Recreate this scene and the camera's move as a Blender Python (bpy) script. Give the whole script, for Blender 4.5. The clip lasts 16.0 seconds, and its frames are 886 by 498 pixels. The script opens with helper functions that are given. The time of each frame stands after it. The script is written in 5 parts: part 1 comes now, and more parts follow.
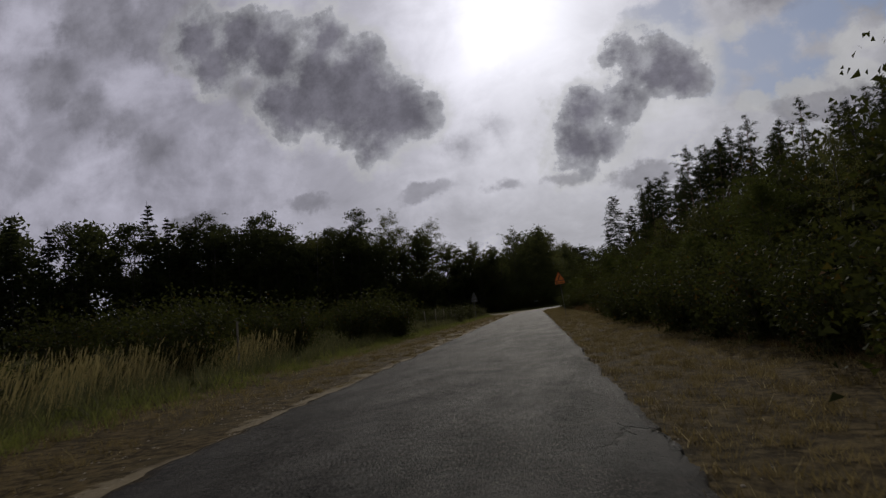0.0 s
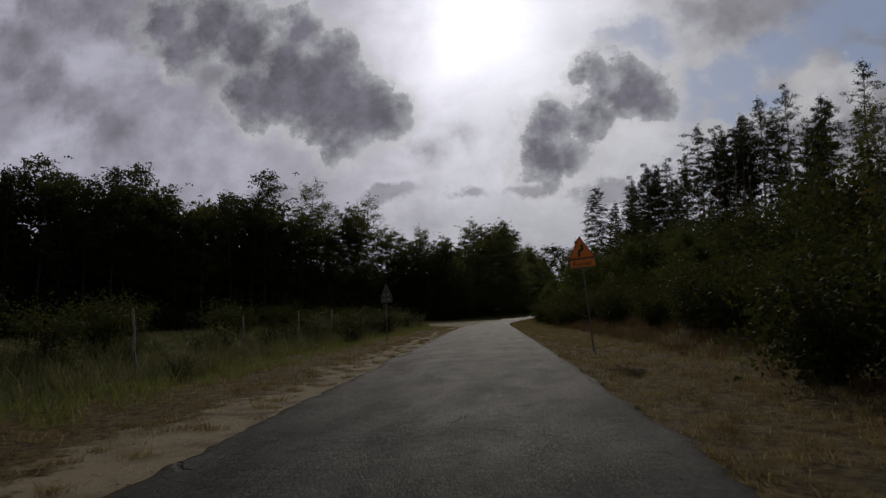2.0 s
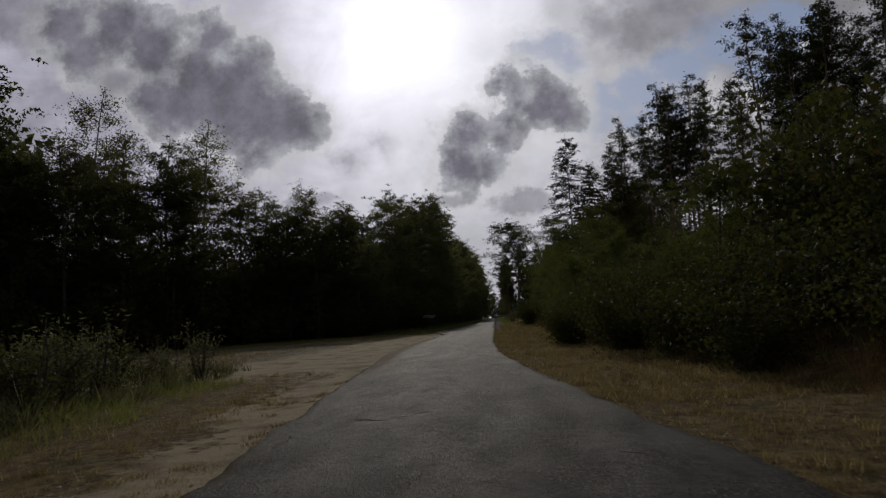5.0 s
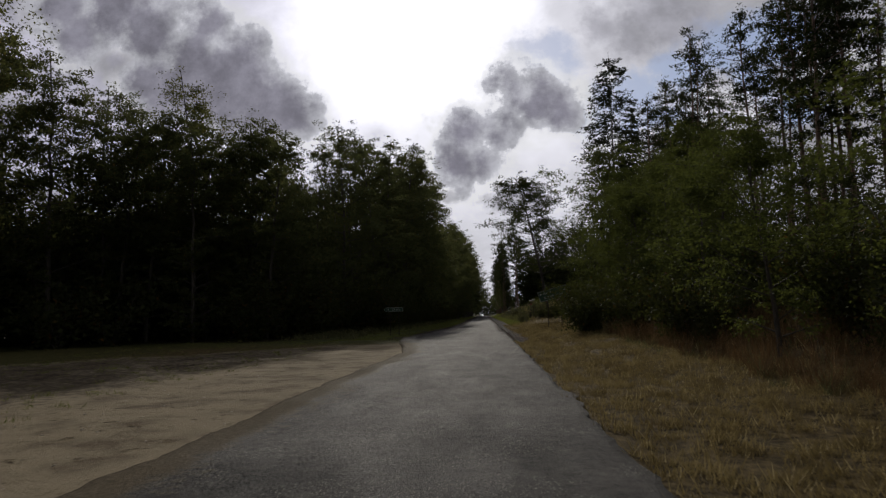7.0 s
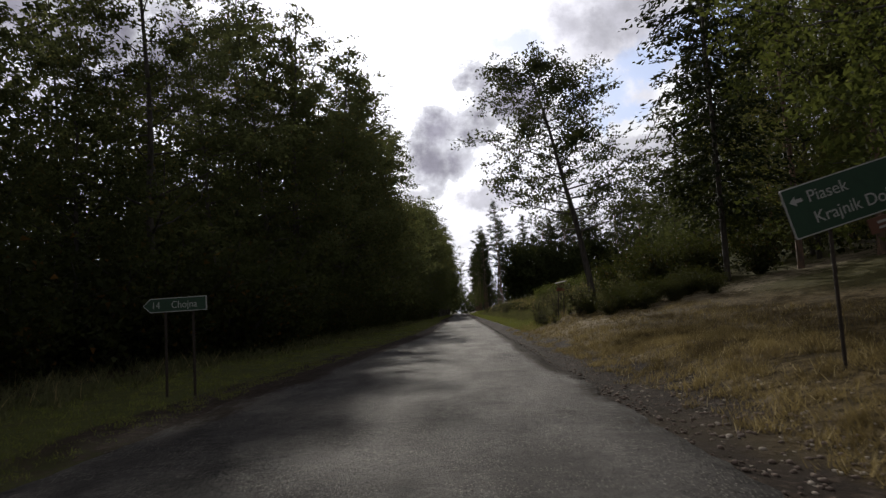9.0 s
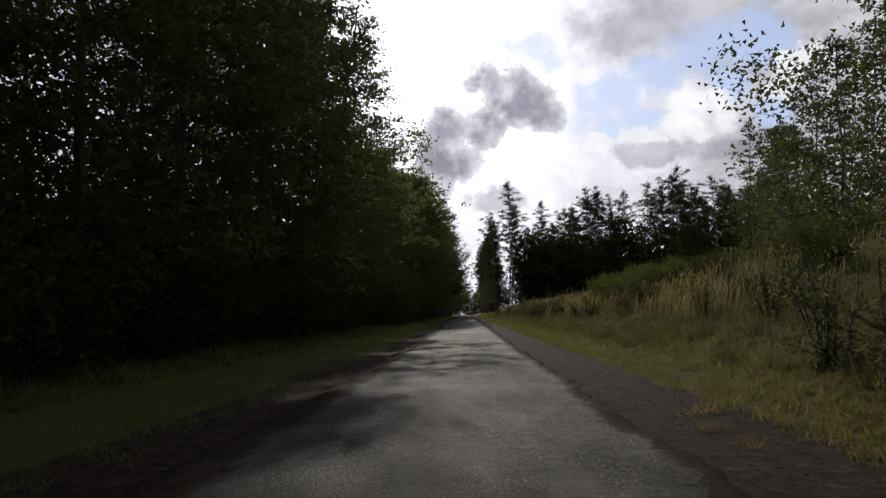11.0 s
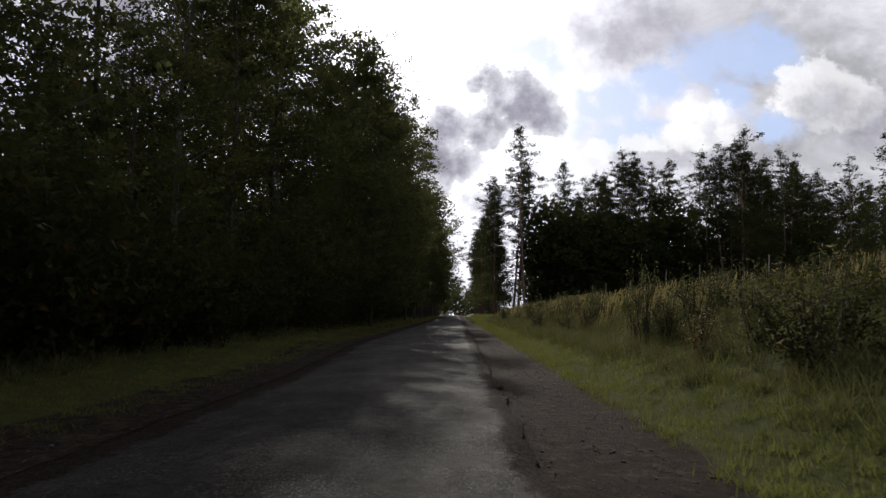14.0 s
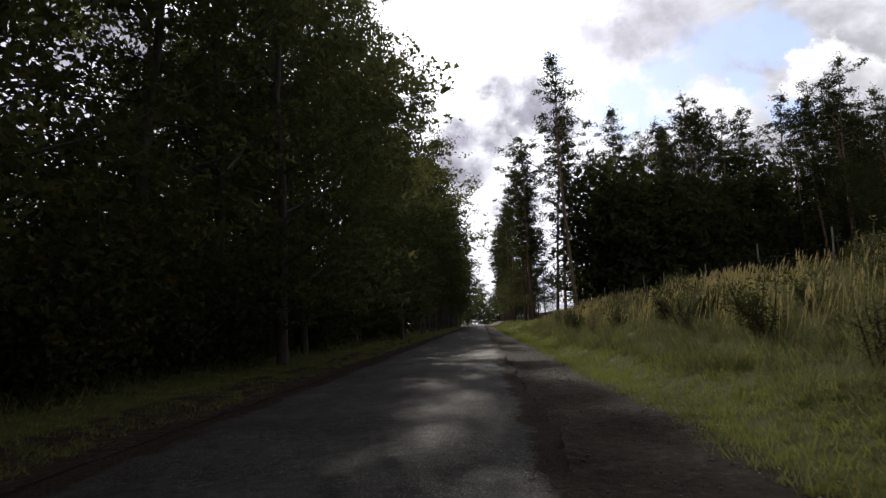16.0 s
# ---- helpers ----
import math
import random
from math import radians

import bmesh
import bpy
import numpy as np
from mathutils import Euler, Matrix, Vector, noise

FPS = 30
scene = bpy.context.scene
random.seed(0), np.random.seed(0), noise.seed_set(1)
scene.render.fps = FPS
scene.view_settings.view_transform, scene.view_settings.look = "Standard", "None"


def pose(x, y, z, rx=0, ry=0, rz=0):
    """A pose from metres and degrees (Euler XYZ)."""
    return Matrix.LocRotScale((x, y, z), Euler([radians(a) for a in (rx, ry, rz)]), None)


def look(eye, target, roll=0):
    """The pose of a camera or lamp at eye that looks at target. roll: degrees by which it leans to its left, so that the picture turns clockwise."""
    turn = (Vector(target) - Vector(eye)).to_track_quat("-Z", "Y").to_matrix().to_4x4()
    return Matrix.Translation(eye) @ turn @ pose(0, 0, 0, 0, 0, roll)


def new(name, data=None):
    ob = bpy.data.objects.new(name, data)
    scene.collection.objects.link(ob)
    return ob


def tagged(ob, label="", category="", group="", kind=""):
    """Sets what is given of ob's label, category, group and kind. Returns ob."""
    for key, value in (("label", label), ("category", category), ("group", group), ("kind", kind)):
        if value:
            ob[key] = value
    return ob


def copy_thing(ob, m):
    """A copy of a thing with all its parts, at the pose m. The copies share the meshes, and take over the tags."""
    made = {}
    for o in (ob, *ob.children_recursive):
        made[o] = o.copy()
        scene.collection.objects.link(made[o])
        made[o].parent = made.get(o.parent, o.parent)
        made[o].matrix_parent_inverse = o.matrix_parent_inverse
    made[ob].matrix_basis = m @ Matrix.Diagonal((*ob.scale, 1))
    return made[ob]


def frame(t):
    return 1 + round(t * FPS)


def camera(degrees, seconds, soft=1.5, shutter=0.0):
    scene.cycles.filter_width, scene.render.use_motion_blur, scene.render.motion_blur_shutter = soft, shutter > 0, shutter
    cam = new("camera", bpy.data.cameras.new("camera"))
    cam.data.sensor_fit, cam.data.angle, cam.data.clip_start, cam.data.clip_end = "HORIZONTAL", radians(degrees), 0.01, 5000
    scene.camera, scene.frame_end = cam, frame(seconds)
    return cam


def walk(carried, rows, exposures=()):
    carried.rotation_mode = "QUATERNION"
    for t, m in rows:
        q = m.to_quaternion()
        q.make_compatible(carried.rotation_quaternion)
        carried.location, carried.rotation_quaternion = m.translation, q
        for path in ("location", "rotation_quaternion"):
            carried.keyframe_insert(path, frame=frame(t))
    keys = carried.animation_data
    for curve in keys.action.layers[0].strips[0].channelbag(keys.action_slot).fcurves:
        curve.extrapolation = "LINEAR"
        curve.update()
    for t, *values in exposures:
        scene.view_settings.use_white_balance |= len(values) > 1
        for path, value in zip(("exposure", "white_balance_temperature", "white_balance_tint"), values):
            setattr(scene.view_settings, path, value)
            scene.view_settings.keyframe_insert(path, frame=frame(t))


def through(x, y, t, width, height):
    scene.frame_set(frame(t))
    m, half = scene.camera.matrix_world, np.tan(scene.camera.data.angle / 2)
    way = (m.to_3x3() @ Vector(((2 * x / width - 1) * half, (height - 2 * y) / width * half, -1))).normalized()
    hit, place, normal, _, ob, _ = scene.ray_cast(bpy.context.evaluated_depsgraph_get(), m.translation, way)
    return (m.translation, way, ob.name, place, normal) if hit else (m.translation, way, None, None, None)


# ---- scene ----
# ================= camera =================
cam = camera(67.4, 16.0, soft=1.3, shutter=0.06)
# seconds, x, y, z, yaw to the left, pitch up, roll
PATH = [
    (0, 15.846, -18.120, 1.309, 14.58, 5.39, -5.44),
    (0.5, 14.328, -8.918, 1.356, 11.64, 5.97, -4.94),
    (1, 13.013, 0.234, 1.401, 11.84, 5.10, -0.44),
    (1.5, 11.791, 9.306, 1.394, 12.28, 5.66, 0.02),
    (2, 10.414, 18.185, 1.375, 11.08, 5.52, -1.78),
    (2.5, 9.263, 27.110, 1.307, 11.07, 5.59, 0.59),
    (3, 7.983, 35.899, 1.331, 10.89, 5.90, -0.04),
    (3.5, 6.603, 44.372, 1.241, 10.42, 6.25, -1.52),
    (4, 5.291, 52.866, 1.323, 8.01, 5.84, -5.06),
    (4.2, 4.776, 56.252, 1.348, 6.27, 5.78, -4.82),
    (6.3, 1.538, 91.223, 1.316, 3.08, 6.33, -2.60),
    (6.5, 1.486, 94.737, 1.325, 4.07, 5.63, -1.05),
    (7, 1.439, 103.574, 1.364, 3.46, 5.64, -1.49),
    (7.5, 1.389, 112.394, 1.398, 3.42, 5.32, -2.56),
    (8, 1.149, 121.146, 1.395, 3.19, 5.47, -3.04),
    (8.5, 0.863, 129.804, 1.353, 2.38, 5.59, -4.19),
    (9, 0.750, 138.473, 1.335, 1.30, 5.44, -3.36),
    (9.5, 0.694, 147.192, 1.313, 1.44, 5.55, -1.95),
    (10, 0.701, 155.989, 1.350, 1.84, 5.55, -1.42),
    (12.3, 1.150, 196.512, 1.313, 1.63, 5.52, -1.87),
    (12.5, 1.172, 200.027, 1.323, 2.03, 5.79, -3.50),
    (13, 1.217, 208.810, 1.369, -0.72, 5.81, -5.13),
    (13.5, 1.717, 217.558, 1.382, -0.17, 5.91, -0.89),
    (14, 1.978, 226.233, 1.371, 1.40, 5.44, 1.14),
    (14.5, 2.080, 234.791, 1.356, 2.41, 5.69, -0.11),
    (15, 2.131, 243.284, 1.351, 2.46, 6.34, -2.57),
    (15.5, 1.996, 251.734, 1.343, 2.14, 6.13, -3.49),
    (16, 1.980, 260.161, 1.346, 3.11, 6.35, -2.67),
]


def aim(x, y, z, yaw, pitch, roll):
    a, p = radians(yaw), radians(pitch)
    ahead = Vector((-math.sin(a) * math.cos(p), math.cos(a) * math.cos(p), math.sin(p)))
    eye = Vector((x, y, z))
    return look(eye, eye + ahead, roll)


walk(cam, [(r[0], aim(*r[1:])) for r in PATH], exposures=[(0, -1.0), (4.2, -1.0), (6.5, -0.5), (7.5, -0.38), (8.5, 0.05), (9.2, 0.28), (9.6, 0.28), (10.0, 0.17), (12.5, 0.2), (14.0, 0.3), (15.5, 0.5), (16, 0.58)])

# ================= sky and sun =================
SUN_AZ, SUN_EL = -6.6, 24.2          # degrees to the right of +y, and up
sun_dir = Vector((math.sin(radians(SUN_AZ)) * math.cos(radians(SUN_EL)),
                  math.cos(radians(SUN_AZ)) * math.cos(radians(SUN_EL)), math.sin(radians(SUN_EL))))


class Nodes:
    """Short calls for building node trees."""

    def __init__(self, tree):
        self.t = tree
        tree.nodes.clear()

    def add(self, kind, **kw):
        n = self.t.nodes.new(kind)
        for k, v in kw.items():
            if k == "op":
                n.operation = v
            elif k == "dims":
                n.noise_dimensions = v
            elif k == "blend":
                n.blend_type = v
            elif k == "feature":
                n.feature = v
        return n

    def put(self, socket, v):
        if isinstance(v, bpy.types.NodeSocket):
            self.t.links.new(v, socket)
        elif v is not None:
            socket.default_value = v

    def math(self, op, a, b=None, c=None, clamp=False):
        n = self.add("ShaderNodeMath", op=op)
        n.use_clamp = clamp
        for s, v in zip(n.inputs, (a, b, c)):
            self.put(s, v)
        return n.outputs[0]

    def vmath(self, op, a, b=None):
        n = self.add("ShaderNodeVectorMath", op=op)
        self.put(n.inputs[0], a)
        if op == "SCALE":
            self.put(n.inputs[3], b)
        else:
            self.put(n.inputs[1], b)
        return n.outputs["Value"] if op in ("DOT_PRODUCT", "LENGTH", "DISTANCE") else n.outputs[0]

    def noise(self, vec, scale, detail=4.0, rough=0.55, distort=0.0):
        n = self.add("ShaderNodeTexNoise")
        self.put(n.inputs["Vector"], vec)
        self.put(n.inputs["Scale"], scale)
        self.put(n.inputs["Detail"], detail)
        self.put(n.inputs["Roughness"], rough)
        self.put(n.inputs["Distortion"], distort)
        return n.outputs["Fac"]

    def mix(self, fac, a, b, blend="MIX"):
        n = self.add("ShaderNodeMixRGB", blend=blend)
        self.put(n.inputs[0], fac)
        self.put(n.inputs[1], a)
        self.put(n.inputs[2], b)
        return n.outputs[0]

    def step(self, v, lo, hi, a=0.0, b=1.0):
        n = self.add("ShaderNodeMapRange")
        n.interpolation_type = "SMOOTHSTEP"
        for s, x in zip(n.inputs, (v, lo, hi, a, b)):
            self.put(s, x)
        return n.outputs[0]

    def rgb(self, r, g, b):
        n = self.add("ShaderNodeRGB")
        n.outputs[0].default_value = (r, g, b, 1)
        return n.outputs[0]

    def xyz(self, x, y, z):
        n = self.add("ShaderNodeCombineXYZ")
        for s, v in zip(n.inputs, (x, y, z)):
            self.put(s, v)
        return n.outputs[0]


def build_sky():
    world = bpy.data.worlds.new("sky")
    scene.world = world
    world.use_nodes = True
    k = Nodes(world.node_tree)
    co = k.add("ShaderNodeTexCoord").outputs["Generated"]
    d = k.vmath("NORMALIZE", co)
    sep = k.add("ShaderNodeSeparateXYZ")
    k.put(sep.inputs[0], d)
    x, y, z = sep.outputs
    sky = k.add("ShaderNodeTexSky")
    sky.sky_type = "NISHITA"
    sky.sun_disc = False
    sky.sun_elevation, sky.sun_rotation = radians(SUN_EL), radians(SUN_AZ)
    blue = k.mix(1.0, sky.outputs[0], (0.085, 0.085, 0.085, 1), "MULTIPLY")
    blue = k.mix(0.7, blue, (0.36, 0.46, 0.72, 1))
    cosang = k.vmath("DOT_PRODUCT", d, tuple(sun_dir))
    ang = k.math("ARCCOSINE", k.math("MINIMUM", cosang, 0.99999))
    near = k.math("EXPONENT", k.math("MULTIPLY", k.math("POWER", k.math("DIVIDE", ang, radians(17)), 2.0), -1.0))
    core = k.math("EXPONENT", k.math("MULTIPLY", k.math("POWER", k.math("DIVIDE", ang, radians(7)), 2.0), -1.0))
    # the cloud layer seen as a plane overhead
    zz = k.math("ADD", k.math("MAXIMUM", z, 0.0), 0.16)
    plane = k.xyz(k.math("DIVIDE", x, zz), k.math("DIVIDE", y, zz), 0.0)
    # forward window of the sky: u to the right, v up
    ys = k.math("MAXIMUM", y, 0.05)
    u, v = k.math("DIVIDE", x, ys), k.math("DIVIDE", z, ys)
    uv = k.xyz(u, v, 0.0)
    wob = k.math("SUBTRACT", k.noise(uv, 7.0, 6.0, 0.62), 0.5)
    wob2 = k.math("SUBTRACT", k.noise(k.vmath("ADD", uv, (3.7, 1.3, 0.0)), 7.0, 6.0, 0.62), 0.5)
    fluff = k.math("SUBTRACT", k.noise(uv, 22.0, 8.0, 0.62), 0.5)

    lump_u = k.math("MULTIPLY_ADD", wob, 0.085, k.math("MULTIPLY", fluff, 0.035))
    lump_v = k.math("MULTIPLY_ADD", wob2, 0.075, k.math("MULTIPLY", k.math("SUBTRACT", k.noise(k.vmath("ADD", uv, (1.9, 7.1, 0.0)), 21.0, 8.0, 0.66), 0.5), 0.035))
    puv = k.xyz(k.math("ADD", u, lump_u), k.math("ADD", v, lump_v), 0.0)

    def heap(rows, flat=1.0):
        """Depth inside a heap of round billows, each: u, v, radius."""
        top = None
        at = k.vmath("MULTIPLY", puv, (1.0, 1.0 / flat, 1.0))
        for cu, cv, r in rows:
            q = k.math("SUBTRACT", r, k.vmath("DISTANCE", at, (cu, cv / flat, 0.0)))
            top = q if top is None else k.math("SMOOTH_MAX", top, q, 0.024)
        return k.math("MULTIPLY_ADD", fluff, 0.085, top)

    fwd = k.step(y, 0.1, 0.35)
    back = k.math("SUBTRACT", 1.0, fwd)
    gen = k.math("MULTIPLY", k.math("SUBTRACT", k.noise(plane, 0.9, 6.0, 0.58, 0.3), 0.50), 0.3)
    # heavy grey clouds
    heavy = heap(((-0.40, 0.370, 0.088), (-0.48, 0.366, 0.068), (-0.335, 0.330, 0.068), (-0.365, 0.425, 0.042), (-0.295, 0.312, 0.044), (-0.345, 0.275, 0.036),
                  (-0.46, 0.420, 0.058), (-0.53, 0.47, 0.064), (-0.58, 0.505, 0.060), (-0.43, 0.475, 0.048), (-0.63, 0.46, 0.050), (-0.53, 0.385, 0.046), (-0.67, 0.52, 0.060), (-0.268, 0.335, 0.030),
                  (0.086, 0.330, 0.052), (0.048, 0.355, 0.032), (0.126, 0.312, 0.044), (0.045, 0.298, 0.034),
                  (-0.022, 0.276, 0.044), (-0.036, 0.226, 0.050), (0.004, 0.224, 0.036), (0.025, 0.270, 0.026)))
    heavy = k.math("ADD", k.math("MULTIPLY", heavy, fwd), k.math("MULTIPLY", gen, back))
    body = k.step(heavy, -0.003, 0.008)
    deep = k.step(heavy, -0.006, 0.038)
    rim = k.math("MULTIPLY", k.step(heavy, -0.026, 0.000), k.math("SUBTRACT", 1.0, body))
    # thinner grey scraps
    scraps = heap(((-0.212, 0.254, 0.030), (-0.16, 0.275, 0.020), (-0.92, 0.43, 0.06), (-0.85, 0.39, 0.05), (-0.78, 0.34, 0.05), (-0.99, 0.50, 0.08), (-0.58, 0.42, 0.05), (-0.66, 0.50, 0.08), (-0.74, 0.56, 0.10), (-0.88, 0.60, 0.10),
                   (0.24, 0.420, 0.050), (0.29, 0.418, 0.044), (0.325, 0.43, 0.040), (0.20, 0.44, 0.045), (0.28, 0.46, 0.060), (0.55, 0.325, 0.055), (0.62, 0.30, 0.06)), 0.8)
    low = heap(((-0.28, 0.190, 0.05), (-0.48, 0.200, 0.055), (-0.16, 0.185, 0.035), (-0.06, 0.178, 0.035), (0.06, 0.165, 0.06), (0.30, 0.232, 0.07), (0.38, 0.238, 0.06), (-0.70, 0.19, 0.06)), 0.32)
    thin = k.math("MULTIPLY", k.math("MAXIMUM", k.math("MULTIPLY", k.step(scraps, -0.016, 0.040), 0.62), k.math("MULTIPLY", k.step(low, -0.01, 0.025), 0.6)), fwd)
    # blue gaps, mostly to the right of the sun
    gap = heap(((0.165, 0.290, 0.028), (0.20, 0.315, 0.028), (0.235, 0.335, 0.032), (0.295, 0.362, 0.034), (0.36, 0.392, 0.036), (0.42, 0.408, 0.038), (0.47, 0.415, 0.042), (0.10, 0.398, 0.034), (0.13, 0.385, 0.026),
                (0.23, 0.272, 0.026), (0.28, 0.290, 0.026), (0.41, 0.345, 0.028), (0.48, 0.29, 0.03)), 0.8)
    gap = k.math("MULTIPLY", k.step(gap, -0.024, 0.012), fwd)
    puff = heap(((0.21, 0.248, 0.026), (0.28, 0.256, 0.036), (0.34, 0.262, 0.040), (0.335, 0.325, 0.026), (0.385, 0.322, 0.030), (0.40, 0.295, 0.026), (0.54, 0.36, 0.060), (0.58, 0.33, 0.06), (0.51, 0.33, 0.04), (0.155, 0.345, 0.020), (0.20, 0.365, 0.018)), 0.85)
    puff = k.math("MULTIPLY", k.step(puff, -0.004, 0.014), fwd)
    streak = k.noise(k.vmath("MULTIPLY", uv, (5.0, 10.0, 1.0)), 1.0, 8.0, 0.62, 0.5)
    lump = k.step(k.noise(k.vmath("ADD", uv, (5.0, 0, 0)), 6.0, 8.0, 0.60, 0.2), 0.40, 0.66)
    side = k.step(u, -0.75, 0.0)
    lum = k.math("MULTIPLY_ADD", streak, 0.60, 0.205)
    lum = k.math("MULTIPLY_ADD", lump, 0.24, lum)
    lum = k.math("ADD", lum, k.math("ADD", k.math("MULTIPLY", near, 0.46), k.math("MULTIPLY", core, 0.9)))
    lum = k.math("MULTIPLY_ADD", side, 0.10, lum)
    lum = k.math("MULTIPLY_ADD", k.step(u, 0.10, 0.50), -0.25, lum)
    veil = k.mix(1.0, k.mix(side, (0.94, 0.92, 1.10, 1), (0.985, 0.98, 1.07, 1)), lum, "MULTIPLY")
    sky_c = k.mix(k.math("MULTIPLY", gap, 0.9), veil, blue)
    white = k.math("ADD", k.math("MULTIPLY_ADD", lump, 0.16, 0.66), k.math("MULTIPLY", near, 0.35))
    rim_c = k.mix(1.0, (0.97, 0.97, 1.0, 1), white, "MULTIPLY")
    sky_c = k.mix(k.math("MULTIPLY", puff, 0.85), sky_c, rim_c)
    inner = k.math("MULTIPLY", k.step(k.noise(uv, 13.0, 9.0, 0.66), 0.30, 0.72), 0.24)
    grey = k.mix(1.0, (0.98, 0.96, 1.12, 1), k.math("MULTIPLY_ADD", near, 0.12, k.math("ADD", inner, 0.16)), "MULTIPLY")
    sky_c = k.mix(k.math("MULTIPLY", rim, 0.75), sky_c, rim_c)
    sky_c = k.mix(thin, sky_c, grey)
    edge_c = k.mix(1.0, (0.96, 0.97, 1.05, 1), k.math("MULTIPLY_ADD", near, 0.25, k.math("ADD", inner, 0.42)), "MULTIPLY")
    dark_c = k.mix(1.0, (1.00, 0.97, 1.17, 1), k.math("MULTIPLY_ADD", near, 0.06, k.math("ADD", k.math("MULTIPLY", inner, 0.7), 0.155)), "MULTIPLY")
    sky_c = k.mix(body, sky_c, k.mix(deep, edge_c, dark_c))
    # a heavier cover overhead and behind
    cover = k.math("MAXIMUM", back, k.step(z, 0.46, 0.72))
    sky_c = k.mix(k.math("MULTIPLY", cover, 0.8), sky_c, (0.265, 0.265, 0.277, 1))
    hz = k.step(z, -0.02, 0.02)
    sky_c = k.mix(hz, (0.03, 0.032, 0.03, 1), sky_c)
    bg = k.add("ShaderNodeBackground")
    k.put(bg.inputs[0], sky_c)
    bg.inputs[1].default_value = 1.12
    k.put(k.add("ShaderNodeOutputWorld").inputs[0], bg.outputs[0])


build_sky()
sun = new("sun", bpy.data.lights.new("sun", "SUN"))
sun.data.energy, sun.data.angle, sun.data.color = 2.7, radians(0.6), (1.0, 0.93, 0.82)
sun.matrix_world = look((0, 0, 60), Vector((0, 0, 60)) - sun_dir)


# ================= materials =================
def material(name):
    m = bpy.data.materials.new(name)
    m.use_nodes = True
    k = Nodes(m.node_tree)
    out = k.add("ShaderNodeOutputMaterial")
    b = k.add("ShaderNodeBsdfPrincipled")
    k.put(out.inputs[0], b.outputs[0])
    return m, k, b


def bump(k, b, height, strength, dist=0.02):
    n = k.add("ShaderNodeBump")
    n.inputs["Strength"].default_value, n.inputs["Distance"].default_value = strength, dist
    k.put(n.inputs["Height"], height)
    k.put(b.inputs["Normal"], n.outputs[0])


def object_co(k):
    return k.add("ShaderNodeTexCoord").outputs["Object"]


def island(k):
    return k.add("ShaderNodeNewGeometry").outputs["Random Per Island"]


def mat_leaf(name, dark, light, autumn=None, trans=0.35, through=(0.15, 0.165, 0.03), patchy=0.0):
    """Leaves: each its own tone, a little light coming through."""
    m, k, b = material(name)
    c = k.mix(island(k), dark + (1,), light + (1,))
    c = k.mix(k.math("MULTIPLY", k.noise(object_co(k), 0.35, 2.0), 0.6), c, light + (1,))
    rnd = k.add("ShaderNodeObjectInfo").outputs["Random"]
    c = k.mix(k.math("MULTIPLY", rnd, 0.35), c, tuple(v * 0.6 for v in dark) + (1,))
    if patchy:
        co = object_co(k)
        c = k.mix(k.math("MULTIPLY", k.step(k.noise(co, 1.7, 4.0, 0.65), 0.58, 0.40), patchy), c, tuple(v * 0.55 for v in dark) + (1,))
        c = k.mix(k.math("MULTIPLY", k.step(k.noise(co, 0.5, 3.0, 0.6), 0.50, 0.66), patchy * 0.6), c, light + (1,))
    if autumn:
        c = k.mix(k.step(island(k), 0.93, 0.97), c, autumn + (1,))
    k.put(b.inputs["Base Color"], c)
    b.inputs["Roughness"].default_value = 0.75
    b.inputs["Specular IOR Level"].default_value = 0.04
    t = k.add("ShaderNodeBsdfTranslucent")
    k.put(t.inputs[0], k.mix(0.5, c, through + (1,)))
    mx = k.add("ShaderNodeMixShader")
    mx.inputs[0].default_value = trans
    k.put(mx.inputs[1], b.outputs[0])
    k.put(mx.inputs[2], t.outputs[0])
    out = [n for n in k.t.nodes if n.type == "OUTPUT_MATERIAL"][0]
    k.put(out.inputs[0], mx.outputs[0])
    return m


def mat_bark(name, a, c2, scale=6.0):
    m, k, b = material(name)
    co = k.vmath("MULTIPLY", object_co(k), (1.0, 1.0, 0.25))
    n = k.noise(co, scale, 6.0, 0.65)
    c = k.mix(k.step(n, 0.35, 0.65), a + (1,), c2 + (1,))
    k.put(b.inputs["Base Color"], c)
    b.inputs["Roughness"].default_value = 0.9
    bump(k, b, n, 0.8, 0.03)
    return m


def mat_plain(name, col, rough=0.5, metal=0.0, dirt=0.25, scale=8.0):
    m, k, b = material(name)
    n = k.noise(object_co(k), scale, 5.0, 0.6)
    n2 = k.noise(object_co(k), scale * 9, 3.0, 0.6)
    c = k.mix(k.math("MULTIPLY", k.step(n, 0.45, 0.75), dirt), col + (1,), tuple(v * 0.35 for v in col) + (1,))
    c = k.mix(k.math("MULTIPLY", n2, dirt * 0.5), c, tuple(v * 0.6 for v in col) + (1,))
    k.put(b.inputs["Base Color"], c)
    b.inputs["Metallic"].default_value = metal
    k.put(b.inputs["Roughness"], k.math("MULTIPLY_ADD", n2, 0.2, rough))
    return m


